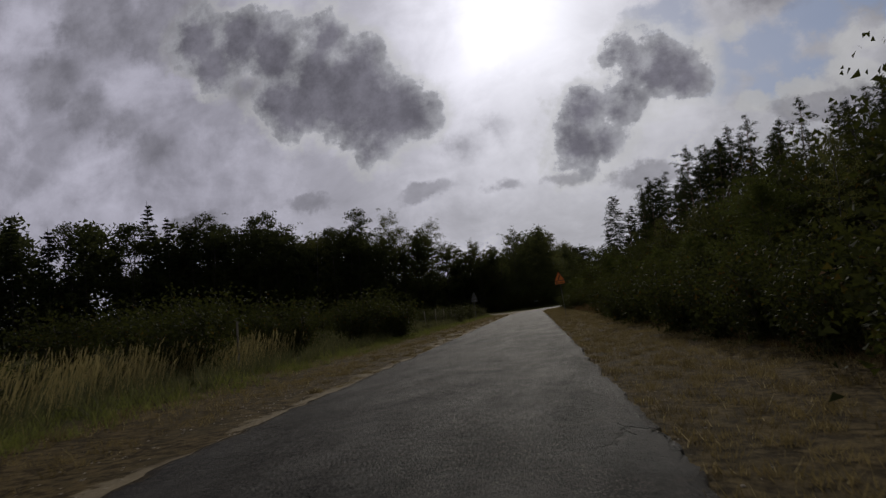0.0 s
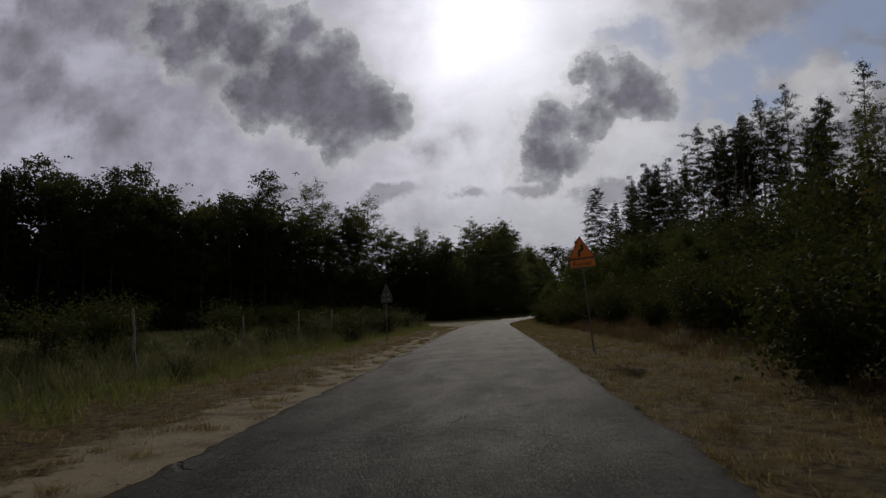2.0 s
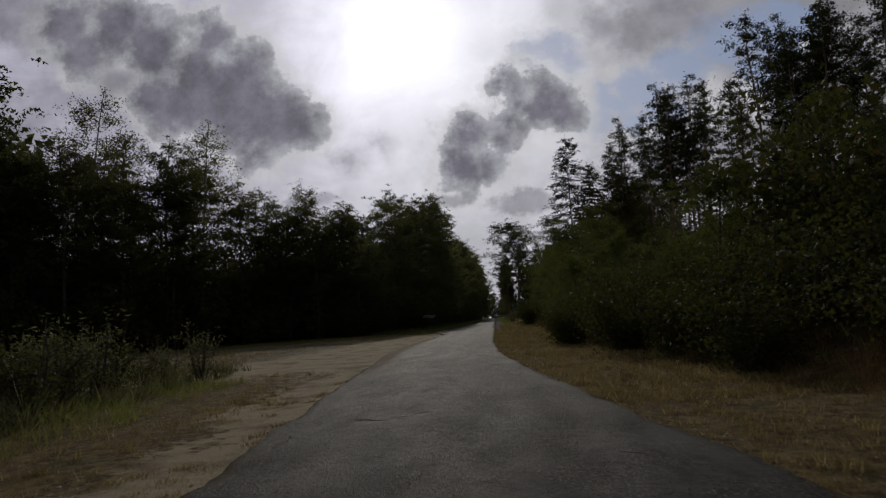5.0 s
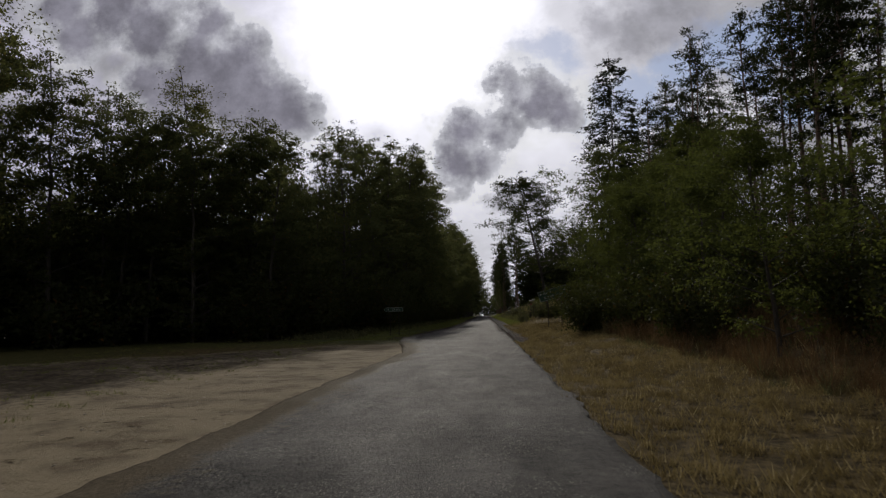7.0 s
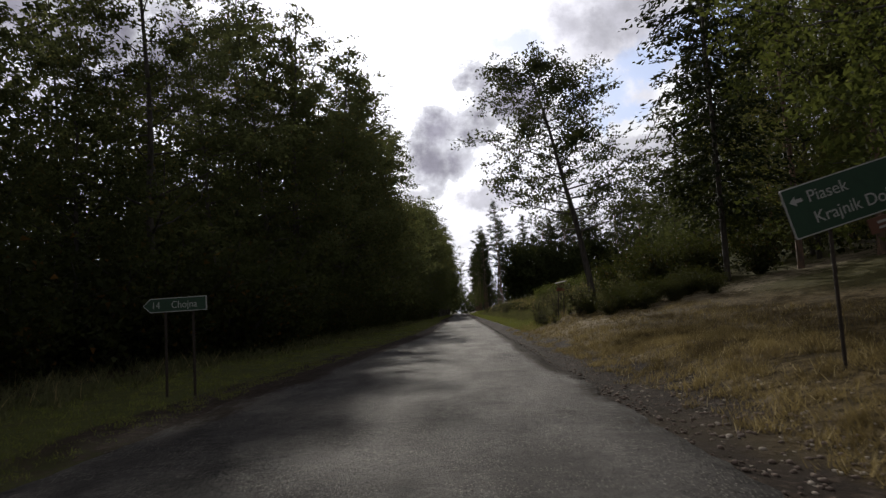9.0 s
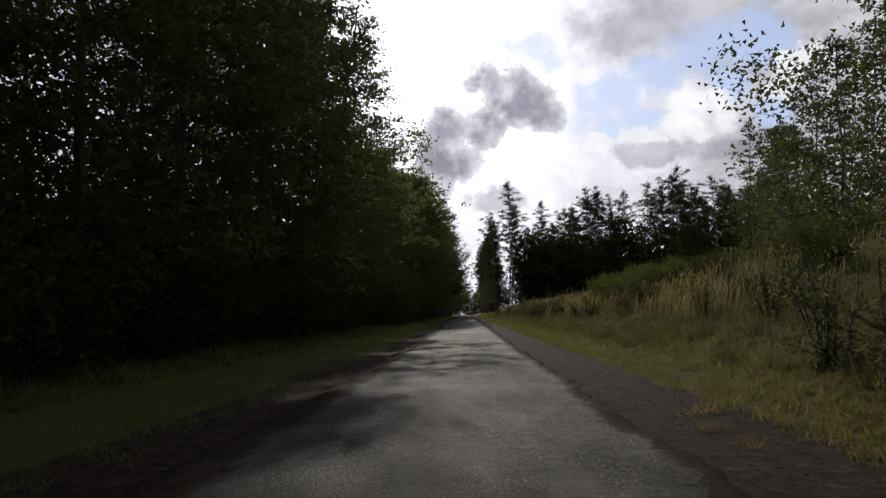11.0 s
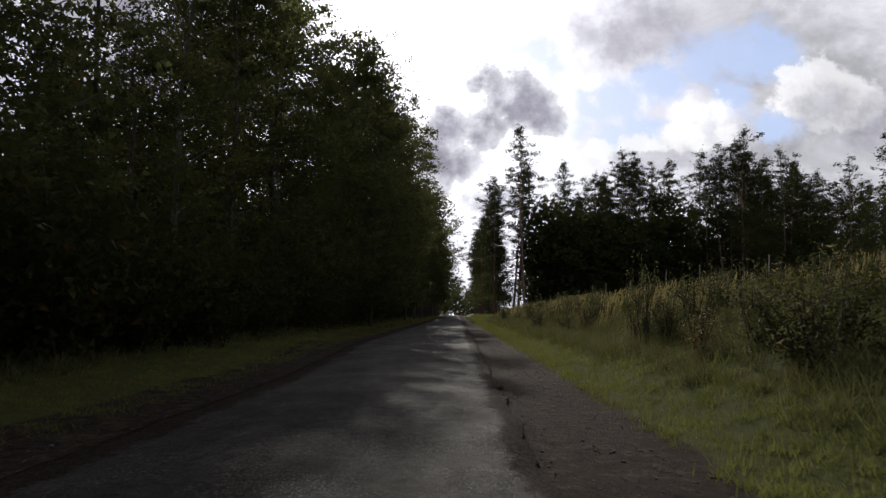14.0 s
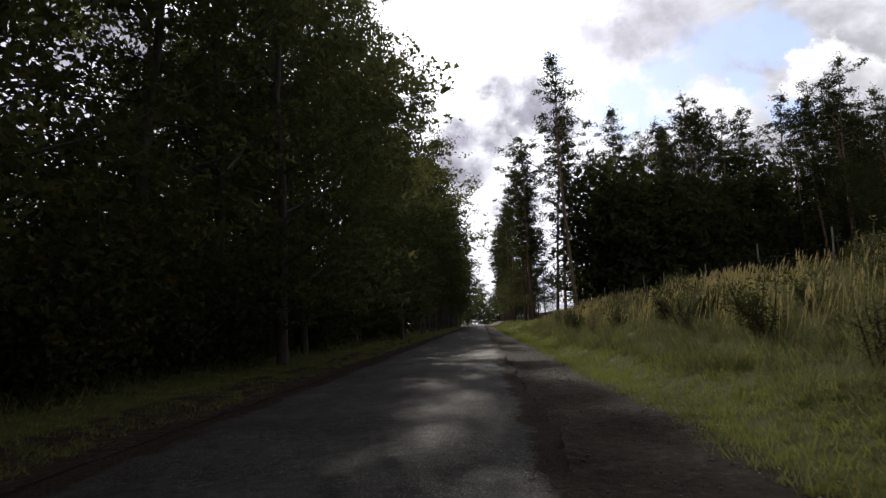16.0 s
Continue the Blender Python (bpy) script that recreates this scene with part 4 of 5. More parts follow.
# the wood beyond the field, on the left of the first stretch
LINE = [(-104, 36), (-78, 66), (-61, 92), (-47, 112), (-39, 125), (-31, 137), (-22, 146), (-14, 152)]
for (xa, ya), (xb, yb) in zip(LINE, LINE[1:]):
    n = max(2, int(math.hypot(xb - xa, yb - ya) / (2.3 if xa < -62 else 3.2)))
    nx, ny = -(yb - ya), xb - xa
    q = math.hypot(nx, ny)
    nx, ny = nx / q, ny / q
    for row, dist in enumerate((0.5, 5.5, 9.5) if -62 < xa < -38 else (0.5, 5.5) if xa > -62 else (0.5,)):
        for i in range(n):
            t = (i + rnd.uniform(0, 1)) / n
            x = xa + (xb - xa) * t + nx * (dist + rnd.uniform(-1.5, 1.5))
            y = ya + (yb - ya) * t + ny * (dist + rnd.uniform(-1.5, 1.5))
            if x > -12:
                continue
            kind = rnd.choice(BROAD[:1] + SPRUCES + SPRUCES) if xa < -62 else rnd.choice(BROAD + BROAD + SPRUCES[1:]) if xa < -50 else rnd.choice(BROAD + BROAD + EDGE[1:2] + SPRUCES[:1]) if xa < -40 else rnd.choice(EDGE[::2])
            big = rnd.uniform(0.92, 1.10) * (1.06 + 0.14 * max(0, min(1, (x + 90) / 50))) * (1.08 if row else 1.0) * (0.85 if x > -55 else 1) * (1 - 0.20 * max(0, min(1, (x + 27) / 5)))
            place(kind, x, y, big, rng=rnd)
# the taller trees that stand out over it
place(BROAD[1], -40.7, 122, 1.30, rng=rnd)
place(EDGE[1], -37.5, 133, 1.34, rng=rnd)
place(EDGE[1], -34.0, 135, 1.15, rng=rnd)
place(BROAD[2], -54.0, 104, 1.25, rng=rnd)

# the dense wood on the left of the straight
y = 146.0
while y < 500:
    near_road = y < 335
    x = (-8.6 - rnd.uniform(0, 1.6) - max(0, (182 - y) * 0.17) - 1.3 * (y < 235) + 1.2 * (y > 275)) if y < 345 else -5.6 - rnd.uniform(0, 1.2)
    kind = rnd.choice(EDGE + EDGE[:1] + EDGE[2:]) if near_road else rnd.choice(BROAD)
    tall = (0.80 + 0.42 * min(1, max(0, (y - 152) / 50)) + 0.10 * (y > 275)) * (1 - 0.58 * math.exp(-((y - 244) / 7.5) ** 4))
    place(kind, x, y, rnd.uniform(0.85, 1.15) * (tall if y > 169 else 0.72), rng=rnd)
    if rnd.random() < 0.9:
        place(rnd.choice(BROAD), x - 6.5 - rnd.uniform(-1.5, 2.5), y + rnd.uniform(-2, 2), rnd.uniform(0.55, 1.0) * tall, rng=rnd)
    y += rnd.uniform(3.9, 6.2) * (1 if near_road else 1.25)
place(EDGE[0], -9.6, 207, 1.15, rng=rnd, tall=1.25)
place(EDGE[2], -8.7, 220.5, 1.22, turn=1.3)
place(BROAD[0], -15.5, 209.5, 0.95, turn=2.2)
place(BROAD[1], -14.8, 204.5, 0.9, turn=4.0)
place(EDGE[1], -19.0, 149.5, 0.95, rng=rnd)
place(EDGE[2], -14.4, 155.2, 0.62, rng=rnd)
place(EDGE[2], -13.5, 148.5, 0.76, rng=rnd)
place(EDGE[0], -11.4, 164.6, 1.04, turn=3.1, rng=rnd)
place(EDGE[1], -29.0, 140.5, 1.22, rng=rnd)
place(EDGE[2], -32.0, 138.0, 1.15, rng=rnd)
place(EDGE[0], -5.9, 286, 1.3, rng=rnd)
place(EDGE[2], -5.6, 322, 1.35, rng=rnd)
OLD_OAK = broadleaf(83, "oak_tree", "old dark oak with a forked trunk and thick crooked limbs", 19, 11.0, 0.50, 5000, (0.18, 0.11), M_LEAF, M_BARK, "", (2.6, 0.8), 15, 0.42, 0.0, 0.34)
place(OLD_OAK, -10.2, 241.0, 1.05, turn=0.3, rng=rnd)
place(EDGE[2], -13.9, 182, 1.25, rng=rnd)
place(EDGE[1], -9.7, 300, 1.42, rng=rnd)
place(EDGE[1], -7.8, 311, 1.5, rng=rnd)
y = 147.0
while y < 335:
    x = -8.3 - rnd.uniform(0, 1.6) - max(0, (172 - y) * 0.2)
    place(FAR_SHRUB if y > 300 else SHRUBS[1], x + (0.8 if y > 235 else 0), y, rnd.uniform(1.1, 1.9), rng=rnd)
    y += rnd.uniform(2.6, 4.2)

# the hill on the right: pines above, bushes below
for i in range(128):
    x = rnd.uniform(18, 104)
    front = 158 - 1.02 * (x - 18) if x < 66 else 109 - 0.6 * (x - 66)
    y = front + 46 * rnd.random() ** 1.4
    if x < 30 and y > 192 or 178 < y and x < 24:
        continue
    place(rnd.choice(PINES), x, y, rnd.uniform(0.94, 1.16) * (1 - 0.20 * min(1, max(0, x - 40) / 28)), tip=(rnd.uniform(-2, 2), rnd.uniform(-3, 1)), rng=rnd)
TALL = {"shrub": 2.9, "locust_tree": 12.5, "broadleaf_tree": 21, "birch_tree": 22}
y = -24.0
while y < 142:
    edge = 3.9 + 2.6 * math.exp(-((y - 62) / 16) ** 2) + 2.2 * math.exp(-((y - 120) / 9) ** 2) + 1.1 * math.exp(-((y - 44) / 20) ** 2)
    for r0, kinds, s0 in ((edge, SHRUBS[:2], 0.9), (edge + 2.6, SHRUBS[:2] + LOCUST[:1], 1.1), (edge + 6.5, (LOCUST if y > 90 else SHRUBS[1:2]) + BROAD[:1], 0.85), (edge + 11, (LOCUST if y > 90 else []) + BROAD[:2], 0.9), (edge + 17, BROAD, 0.9))[: 5 if y < 30 else 4]:
        if r0 > edge + 9 and rnd.random() < 0.35:
            continue
        x, yy = beside(1, r0 + rnd.uniform(-0.7, 1.2), y + rnd.uniform(-1, 1))
        kind = rnd.choice(kinds)
        s = s0 * rnd.uniform(0.75, 1.15) * (0.62 if kind in LOCUST else 0.5 if kind in BROAD else 1) * (0.74 if r0 > edge + 5 else 1) * (0.82 if 80 < y and r0 > edge + 5 else 1)
        tallest = (3.8 + 0.043 * min(max(y, 0), 45) + 0.022 * max(y - 45, 0) + (0.10 if y < 30 or y > 95 else 0.03) * r0) * (1 - 0.24 * math.exp(-((y - 50) / 24) ** 2)) * rnd.uniform(0.75, 1.12)
        fit = tallest / TALL[kind.name.split(".")[0]]
        s = min(s, fit) if r0 < edge + 5 or y > 95 else fit
        if 34 < y < 48 and r0 < edge + 2:
            x += 0.8
        place(kind, x, yy, s, rng=rnd)
    y += rnd.uniform(2.6, 4.0)
# taller young trees at the foot of the hill
for off, y, s in ((7.0, 1, 0.22), (8.5, 14, 0.22), (9.0, 24, 0.26), (10, 40, 0.3)):
    place(EDGE[1], *beside(1, off, y), s, rng=rnd)
# locusts that lean out over the verge before the track
for off, y, s in ((4.6, 104, 0.42), (5.0, 112, 0.45), (5.2, 119, 0.52), (6.6, 128, 0.56), (6.6, 134, 0.60), (6.8, 141, 0.74), (7.6, 147, 0.90), (7.3, 152, 1.03), (10.5, 138, 0.72), (11.5, 146, 0.95), (11.5, 154, 0.9)):
    place(rnd.choice(LOCUST), *beside(1, off, y), s, rng=rnd)
WEEPER = broadleaf(82, "drooping_tree", "large tree with dense drooping yellow-green foliage beside the track", 18, 9.0, 0.05, 22000, (0.17, 0.10), M_BIRCH, M_BARK, G_WOOD, (-0.8, 0), 30, 0.6, 0.55, 0.16, 1)
for x, y, s in ((23.0, 180, 0.95), (25.0, 184.5, 1.0), (24.5, 175, 0.9), (28.0, 179, 1.1), (29.5, 187, 1.1), (16.0, 157, 0.6), (19.5, 160, 0.7)):
    place(WEEPER, x, y, s, rng=rnd)
BIG_SPRUCE = spruce(63, "tall dense spruce rising over the locust bushes", 33, "", 0.24, 46, 0.14, (0.46, 0.17), 12, 0.55, 0.14)
place(BIG_SPRUCE, 16.3, 177.5, 0.86, rng=rnd)
for x, y, s, kind in ((21.5, 191, 1.15, SPRUCES[0]), (25, 190, 1.0, PINES[0]), (27, 196, 1.0, BROAD[1]), (31, 190, 1.05, PINES[1]), (30, 203, 0.8, BROAD[2]), (35, 198, 1.0, PINES[3]), (38, 206, 0.9, BROAD[0])):
    place(kind, x, y, s, rng=rnd)
# the single leaning tree beside the track
LEANER = broadleaf(81, "leaning_tree", "open-crowned oak leaning towards the road at the sandy track", 16.5, 10.0, 0.28, 20000, (0.18, 0.12), M_LEAF, M_BARK, "", (-3.4, 0.6), 40, 0.46, 0.0, 0.19, cone=0.8)
place(LEANER, 8.3, 176.4, 1.0, turn=0.0, rng=rnd)
for x, y, s, q in ((7.4, 175.8, 1.2, 2), (10.4, 178.4, 1.1, 2), (11.6, 180, 0.8, 0), (8.6, 181, 1.0, 2), (12.4, 184, 0.8, 0)):
    place(SHRUBS[q], x, y, s, rng=rnd)

# low dark brambles, also standing in for tree shade across the track
for x, y, s in ((9.6, 172.6, 0.42), (10.6, 173.4, 0.5), (11.6, 172.8, 0.45), (12.6, 174.2, 0.5), (10.2, 175.2, 0.5), (13.6, 175.6, 0.55), (9.0, 174.4, 0.4)):
    place(SHRUBS[1], x, y, s, rng=rnd)

# the pine wood at the end of the meadow, on the right of the straight
EDGE2 = [(8.4, 352), (14.6, 348), (28, 358), (45, 378), (64, 376), (84, 398), (108, 424), (150, 446)]
for (xa, ya), (xb, yb) in zip(EDGE2, EDGE2[1:]):
    n = max(2, int(math.hypot(xb - xa, yb - ya) / 4.2))
    for row in range(2):
        for i in range(n):
            t = (i + rnd.uniform(0, 0.8)) / n
            x, y = xa + (xb - xa) * t + rnd.uniform(-1, 1), ya + (yb - ya) * t + row * 5.5 + rnd.uniform(-1, 1.5)
            place(rnd.choice(PINES), x, y, rnd.uniform(0.88, 1.18) * (1 + 0.42 * min(1, max(0, (x - 12) / 50))), tip=(0, rnd.uniform(-4, 0)), rng=rnd)
            if row < 1:
                place(rnd.choice(BROAD), x + 2, y + 1.5, rnd.uniform(0.6, 0.95) * (1 + 0.42 * min(1, max(0, (x - 12) / 50))), rng=rnd)
place(PINES[1], 13.6, 343, 1.28, tip=(0, -3), rng=rnd)
for i in range(24):
    y = 356 + i * 6.5
    place(rnd.choice(PINES), 8.0 + rnd.uniform(0, 2), y, rnd.uniform(0.95, 1.2), rng=rnd)
    place(rnd.choice(BROAD), 9.0 + rnd.uniform(0, 2), y + 2, rnd.uniform(0.5, 0.8), rng=rnd)
# trees across the far end of the road
for i in range(22):
    place(rnd.choice(BROAD), -15 + i * 1.5 + rnd.uniform(-1, 1), 590 + rnd.uniform(-10, 25), rnd.uniform(0.6, 1.0), rng=rnd)
# trees beside the meadow
for x, y, s, kind in ((52, 292, 0.95, PINES[3]), (57, 286, 1.0, PINES[2]), (48, 280, 0.7, BROAD[0]), (55, 276, 0.8, BROAD[1]), (44, 268, 0.7, BROAD[2]), (60, 298, 0.9, PINES[0]), (62, 280, 1.0, PINES[1]),
                      (40, 256, 0.75, BROAD[1]), (46, 258, 0.9, PINES[0]), (36, 244, 0.7, BROAD[0]), (34, 232, 0.8, BROAD[1]), (33, 218, 0.8, BROAD[2]), (64, 306, 0.9, BROAD[1]), (70, 318, 1.0, PINES[1]),
                      (72, 330, 0.9, BROAD[0]), (76, 340, 1.0, PINES[0]), (80, 352, 0.9, BROAD[2]), (84, 366, 1.0, PINES[3]), (40, 226, 1.0, PINES[2]), (44, 240, 1.0, PINES[1])):
    place(kind, x, y, s * 1.28, rng=rnd)
for x, y, s in ((15, 230, 1.0), (17, 226, 1.2), (18.5, 233, 1.1), (14, 220, 0.9), (13, 212, 0.8), (16, 216, 1.1), (19, 222, 1.2), (21, 240, 1.2), (23, 232, 1.2), (9.9, 257, 0.36), (20, 212, 1.2), (17, 205, 1.0), (14, 198, 0.9)):
    place(rnd.choice(SHRUBS[:2]), x, y, s * 0.7, rng=rnd)

for x, y, s in ((11.5, 225, 1.1), (12.6, 228, 1.25), (13.8, 231, 1.2), (14.6, 226, 1.35), (16.4, 229, 1.3), (15.2, 223, 1.2), (18.0, 226, 1.4), (17.2, 233, 1.3), (9.8, 220, 0.7), (13.2, 222, 1.1), (20, 230, 1.4), (21.5, 224, 1.4), (9.6, 256, 0.42), (12.6, 243, 0.35)):
    place(LIME_SHRUB, x, y, s * 0.66, rng=rnd)
# weeds between the short grass and the reeds
for i in range(110):
    y = 188 + 1.2 * i + rnd.uniform(-1, 1)
    place(rnd.choice(WEEDS[:2] * 5 + WEEDS[2:]), *beside(1, rnd.uniform(3.6, 10.5), y), rnd.uniform(0.45, 0.95), rng=rnd)
bank = random.Random(23)
for y in (209, 211, 222, 236, 240, 243.5, 244.6, 246, 249.5, 256, 258, 269, 280, 283):
    place(bank.choice(WEEDS[:2]), *beside(1, bank.uniform(4.0, 6.6), y), bank.uniform(0.6, 1.0), rng=bank)
for x, y, q in ((7.1, 244.5, 0.6), (7.2, 245.9, 0.5)):
    place(WEEDS[0], x, y, q, rng=bank, tall=2.3)
# weeds round the notice box, dark scrub at the foot of the leaning tree
for x, y, q in ((5.9, 176.3, 0.5), (6.9, 176.6, 0.45), (5.6, 178.6, 0.65), (7.5, 177.3, 0.5), (5.7, 181, 0.95), (6.7, 180.6, 0.9), (6.0, 183.5, 1.0), (7.3, 183, 1.0)):
    place(WEEDS[0], x, y, q, rng=bank)
# this scrub partly replaces the shadow lying under the leaning tree
for x, y, q in ((8.0, 171.6, 0.40), (8.9, 173.4, 0.48), (9.7, 171.6, 0.42), (10.6, 173.8, 0.5), (11.5, 172.3, 0.42), (9.3, 175.4, 0.5), (12.5, 174.2, 0.5), (7.5, 174.0, 0.32), (13.6, 172.6, 0.45)):
    place(bank.choice(SHRUBS[:2]), x, y, q, rng=bank)
# tall weeds of the field, on the left of the first stretch
for i in range(90):
    y = -6 + 1.08 * i + rnd.uniform(-1, 1)
    place(rnd.choice(WEEDS[:2]), *beside(-1, rnd.uniform(4.6, 9.5) + (0 if y > 50 else 3.5), y), rnd.uniform(0.7, 1.25) * (1 if y > 50 else 0.65), rng=rnd)
for i in range(26):
    place(rnd.choice(WEEDS[:2]), *beside(-1, rnd.uniform(5, 15), rnd.uniform(72, 88)), rnd.uniform(0.8, 1.2), rng=rnd)
for x, y, s in ((11.5, 184, 1.1), (13.5, 181, 1.2), (14.5, 185, 1.3), (16.5, 181, 1.3), (12.0, 188, 1.0), (18.5, 178, 1.3), (15.5, 190, 1.3), (17.5, 187, 1.4)):
    place(rnd.choice(SHRUBS[:2]), x, y, s, rng=rnd)

# shrubs of the field on the left
for off, y, s, q in ((8.0, 2, 1.0, 1), (10.0, 6, 1.1, 1), (7.2, 10, 0.9, 0), (9.0, 13, 1.15, 1), (4.6, 20.5, 1.0, 0), (5.8, 22, 1.1, 1), (6.6, 19, 1.1, 1), (12.5, 10, 1.2, 1), (13, 22, 1.1, 1),
                     (9.6, 29, 0.8, 0), (11.5, 37, 0.9, 0), (9.5, 46, 0.8, 2), (7.8, 43, 0.9, 2), (5.2, 66, 0.9, 0), (8.3, 57, 0.8, 2), (6.4, 73, 1.0, 2), (10, 78, 1.0, 0), (7, 84, 1.0, 2)):
    place(SHRUBS[q], *beside(-1, off, y), s, rng=rnd)
for off, y, s, q in ((12, 70, 0.9, 0), (15, 60, 1.0, 1), (17, 48, 1.1, 1), (20, 74, 1.0, 1), (16, 86, 1.1, 0), (24, 62, 1.2, 1), (5.0, 34, 0.6, 2), (20, 35, 1.2, 1), (26, 48, 1.2, 1), (14, 90, 1.0, 0), (22, 90, 1.2, 1),
                     (18, 8, 1.2, 1), (22, 18, 1.3, 1), (16, -4, 1.1, 1), (10, -6, 0.9, 0), (28, 30, 1.3, 1)):
    place(SHRUBS[q], *beside(-1, off, y), s, rng=rnd)
# bushes along the foot of that wood
for (xa, ya), (xb, yb) in zip(LINE, LINE[1:]):
    n = max(2, int(math.hypot(xb - xa, yb - ya) / 3.4))
    for i in range(n):
        t = (i + rnd.random()) / n
        place(FAR_SHRUB, xa + (xb - xa) * t + 1.5, ya + (yb - ya) * t - 1.5, rnd.uniform(0.9, 1.7), rng=rnd)


# ================= undergrowth =================
def undergrowth(name, label, boxes, leaf, mat, seed):
    """Loose leaf masses; each box: count, x0, x1, y0, y1, top; x from the road's middle."""
    rng = np.random.default_rng(seed)
    cs = []
    for n, x0, x1, y0, y1, top in boxes:
        k = n // 40
        y = rng.uniform(y0, y1, k)
        x = rng.uniform(x0, x1, k) + centre(y)
        z = height(x, y) + rng.uniform(0.1, 1, k) ** 1.3 * top
        c = np.stack([x, y, z], 1)
        cs.append((np.repeat(c, 40, 0) + rng.normal(size=(k * 40, 3)) * np.array([0.9, 0.9, 0.6])))
    c = np.concatenate(cs)
    c[:, 2] = np.maximum(c[:, 2], height(c[:, 0], c[:, 1]) + 0.05)
    v, f = leaves(rng, c, leaf[0], leaf[1], 0.3)
    tagged(new(name, np_mesh(name, v, f, mat)), label, "undergrowth", "", "stuff")


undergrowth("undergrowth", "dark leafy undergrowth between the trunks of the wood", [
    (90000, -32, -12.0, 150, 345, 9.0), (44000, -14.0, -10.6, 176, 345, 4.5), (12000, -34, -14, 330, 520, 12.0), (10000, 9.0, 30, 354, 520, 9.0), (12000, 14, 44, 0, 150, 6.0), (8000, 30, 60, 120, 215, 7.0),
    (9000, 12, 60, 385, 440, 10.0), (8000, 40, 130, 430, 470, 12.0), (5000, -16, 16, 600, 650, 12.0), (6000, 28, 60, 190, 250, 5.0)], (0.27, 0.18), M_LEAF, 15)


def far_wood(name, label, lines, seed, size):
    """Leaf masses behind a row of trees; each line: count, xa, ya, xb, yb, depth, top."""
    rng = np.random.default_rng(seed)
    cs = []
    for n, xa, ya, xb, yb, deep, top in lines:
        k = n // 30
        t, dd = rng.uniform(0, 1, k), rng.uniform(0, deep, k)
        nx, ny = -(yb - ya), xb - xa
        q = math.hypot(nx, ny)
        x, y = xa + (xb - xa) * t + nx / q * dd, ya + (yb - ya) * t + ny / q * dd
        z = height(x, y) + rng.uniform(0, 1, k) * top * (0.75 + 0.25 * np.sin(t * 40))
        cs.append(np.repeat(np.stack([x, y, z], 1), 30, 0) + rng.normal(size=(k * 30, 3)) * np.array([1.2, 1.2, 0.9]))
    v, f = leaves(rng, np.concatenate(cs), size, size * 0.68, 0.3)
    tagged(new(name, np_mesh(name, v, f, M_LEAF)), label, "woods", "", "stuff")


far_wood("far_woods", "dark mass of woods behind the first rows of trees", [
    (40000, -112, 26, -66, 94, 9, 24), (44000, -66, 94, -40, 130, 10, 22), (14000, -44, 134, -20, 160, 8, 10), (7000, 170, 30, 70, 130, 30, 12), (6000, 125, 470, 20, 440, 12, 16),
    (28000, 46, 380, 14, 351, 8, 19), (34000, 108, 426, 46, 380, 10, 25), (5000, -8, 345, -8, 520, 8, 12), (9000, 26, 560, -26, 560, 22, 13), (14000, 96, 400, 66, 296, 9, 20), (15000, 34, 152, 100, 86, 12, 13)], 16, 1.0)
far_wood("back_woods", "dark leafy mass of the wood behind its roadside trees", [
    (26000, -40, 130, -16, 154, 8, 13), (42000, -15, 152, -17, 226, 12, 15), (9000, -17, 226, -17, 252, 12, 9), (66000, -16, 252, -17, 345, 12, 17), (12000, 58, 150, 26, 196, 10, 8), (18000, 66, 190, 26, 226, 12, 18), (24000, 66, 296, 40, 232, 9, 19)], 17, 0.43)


# ================= road signs =================
def plate_bm(points, depth, bevel=0.006):
    """An upright plate: outline in x and z, its face towards -y."""
    bm = bmesh.new()
    f = bm.faces.new([bm.verts.new((x, 0.0, z)) for x, z in points])
    bmesh.ops.recalc_face_normals(bm, faces=[f])
    if f.normal.y > 0:
        f.normal_flip()
    out = bmesh.ops.extrude_face_region(bm, geom=[f])
    bmesh.ops.translate(bm, verts=[v for v in out["geom"] if isinstance(v, bmesh.types.BMVert)], vec=(0, depth, 0))
    bmesh.ops.recalc_face_normals(bm, faces=bm.faces)
    return bm


def pole_bm(r, z0, z1, x=0.0, y=0.0, cap=True):
    bm = bmesh.new()
    bmesh.ops.create_cone(bm, cap_ends=cap, segments=14, radius1=r, radius2=r, depth=z1 - z0)
    bmesh.ops.translate(bm, verts=bm.verts, vec=(x, y, (z0 + z1) / 2))
    return bm


def round_corners(points, r, n=4):
    """The outline with its corners rounded."""
    out = []
    m = len(points)
    for i in range(m):
        p, a, b = Vector(points[i]), Vector(points[i - 1]), Vector(points[(i + 1) % m])
        u, w = (a - p).normalized(), (b - p).normalized()
        for q in range(n + 1):
            t = q / n
            e = p + u * r * (1 - t) ** 2 + w * r * t**2
            out.append((e.x, e.y))
    return out


def words(name, text, size, x, z, y, parent, mat, align="LEFT"):
    """Raised lettering on a sign's face."""
    cu = bpy.data.curves.new(name, "FONT")
    cu.body, cu.size, cu.align_x, cu.extrude = text, size, align, 0.0015
    tmp = bpy.data.objects.new("tmp_text", cu)
    scene.collection.objects.link(tmp)
    me = bpy.data.meshes.new_from_object(tmp.evaluated_get(bpy.context.evaluated_depsgraph_get()))
    bpy.data.objects.remove(tmp)
    me.materials.clear()
    me.materials.append(mat)
    me.transform(Matrix.Translation((x, y, z)) @ Matrix.Rotation(radians(90), 4, "X"))
    ob = child(new(name, me), parent)
    return ob


def triangle(cx, z0, side):
    h = side * math.sqrt(3) / 2
    return [(cx - side / 2, z0), (cx + side / 2, z0), (cx, z0 + h)]


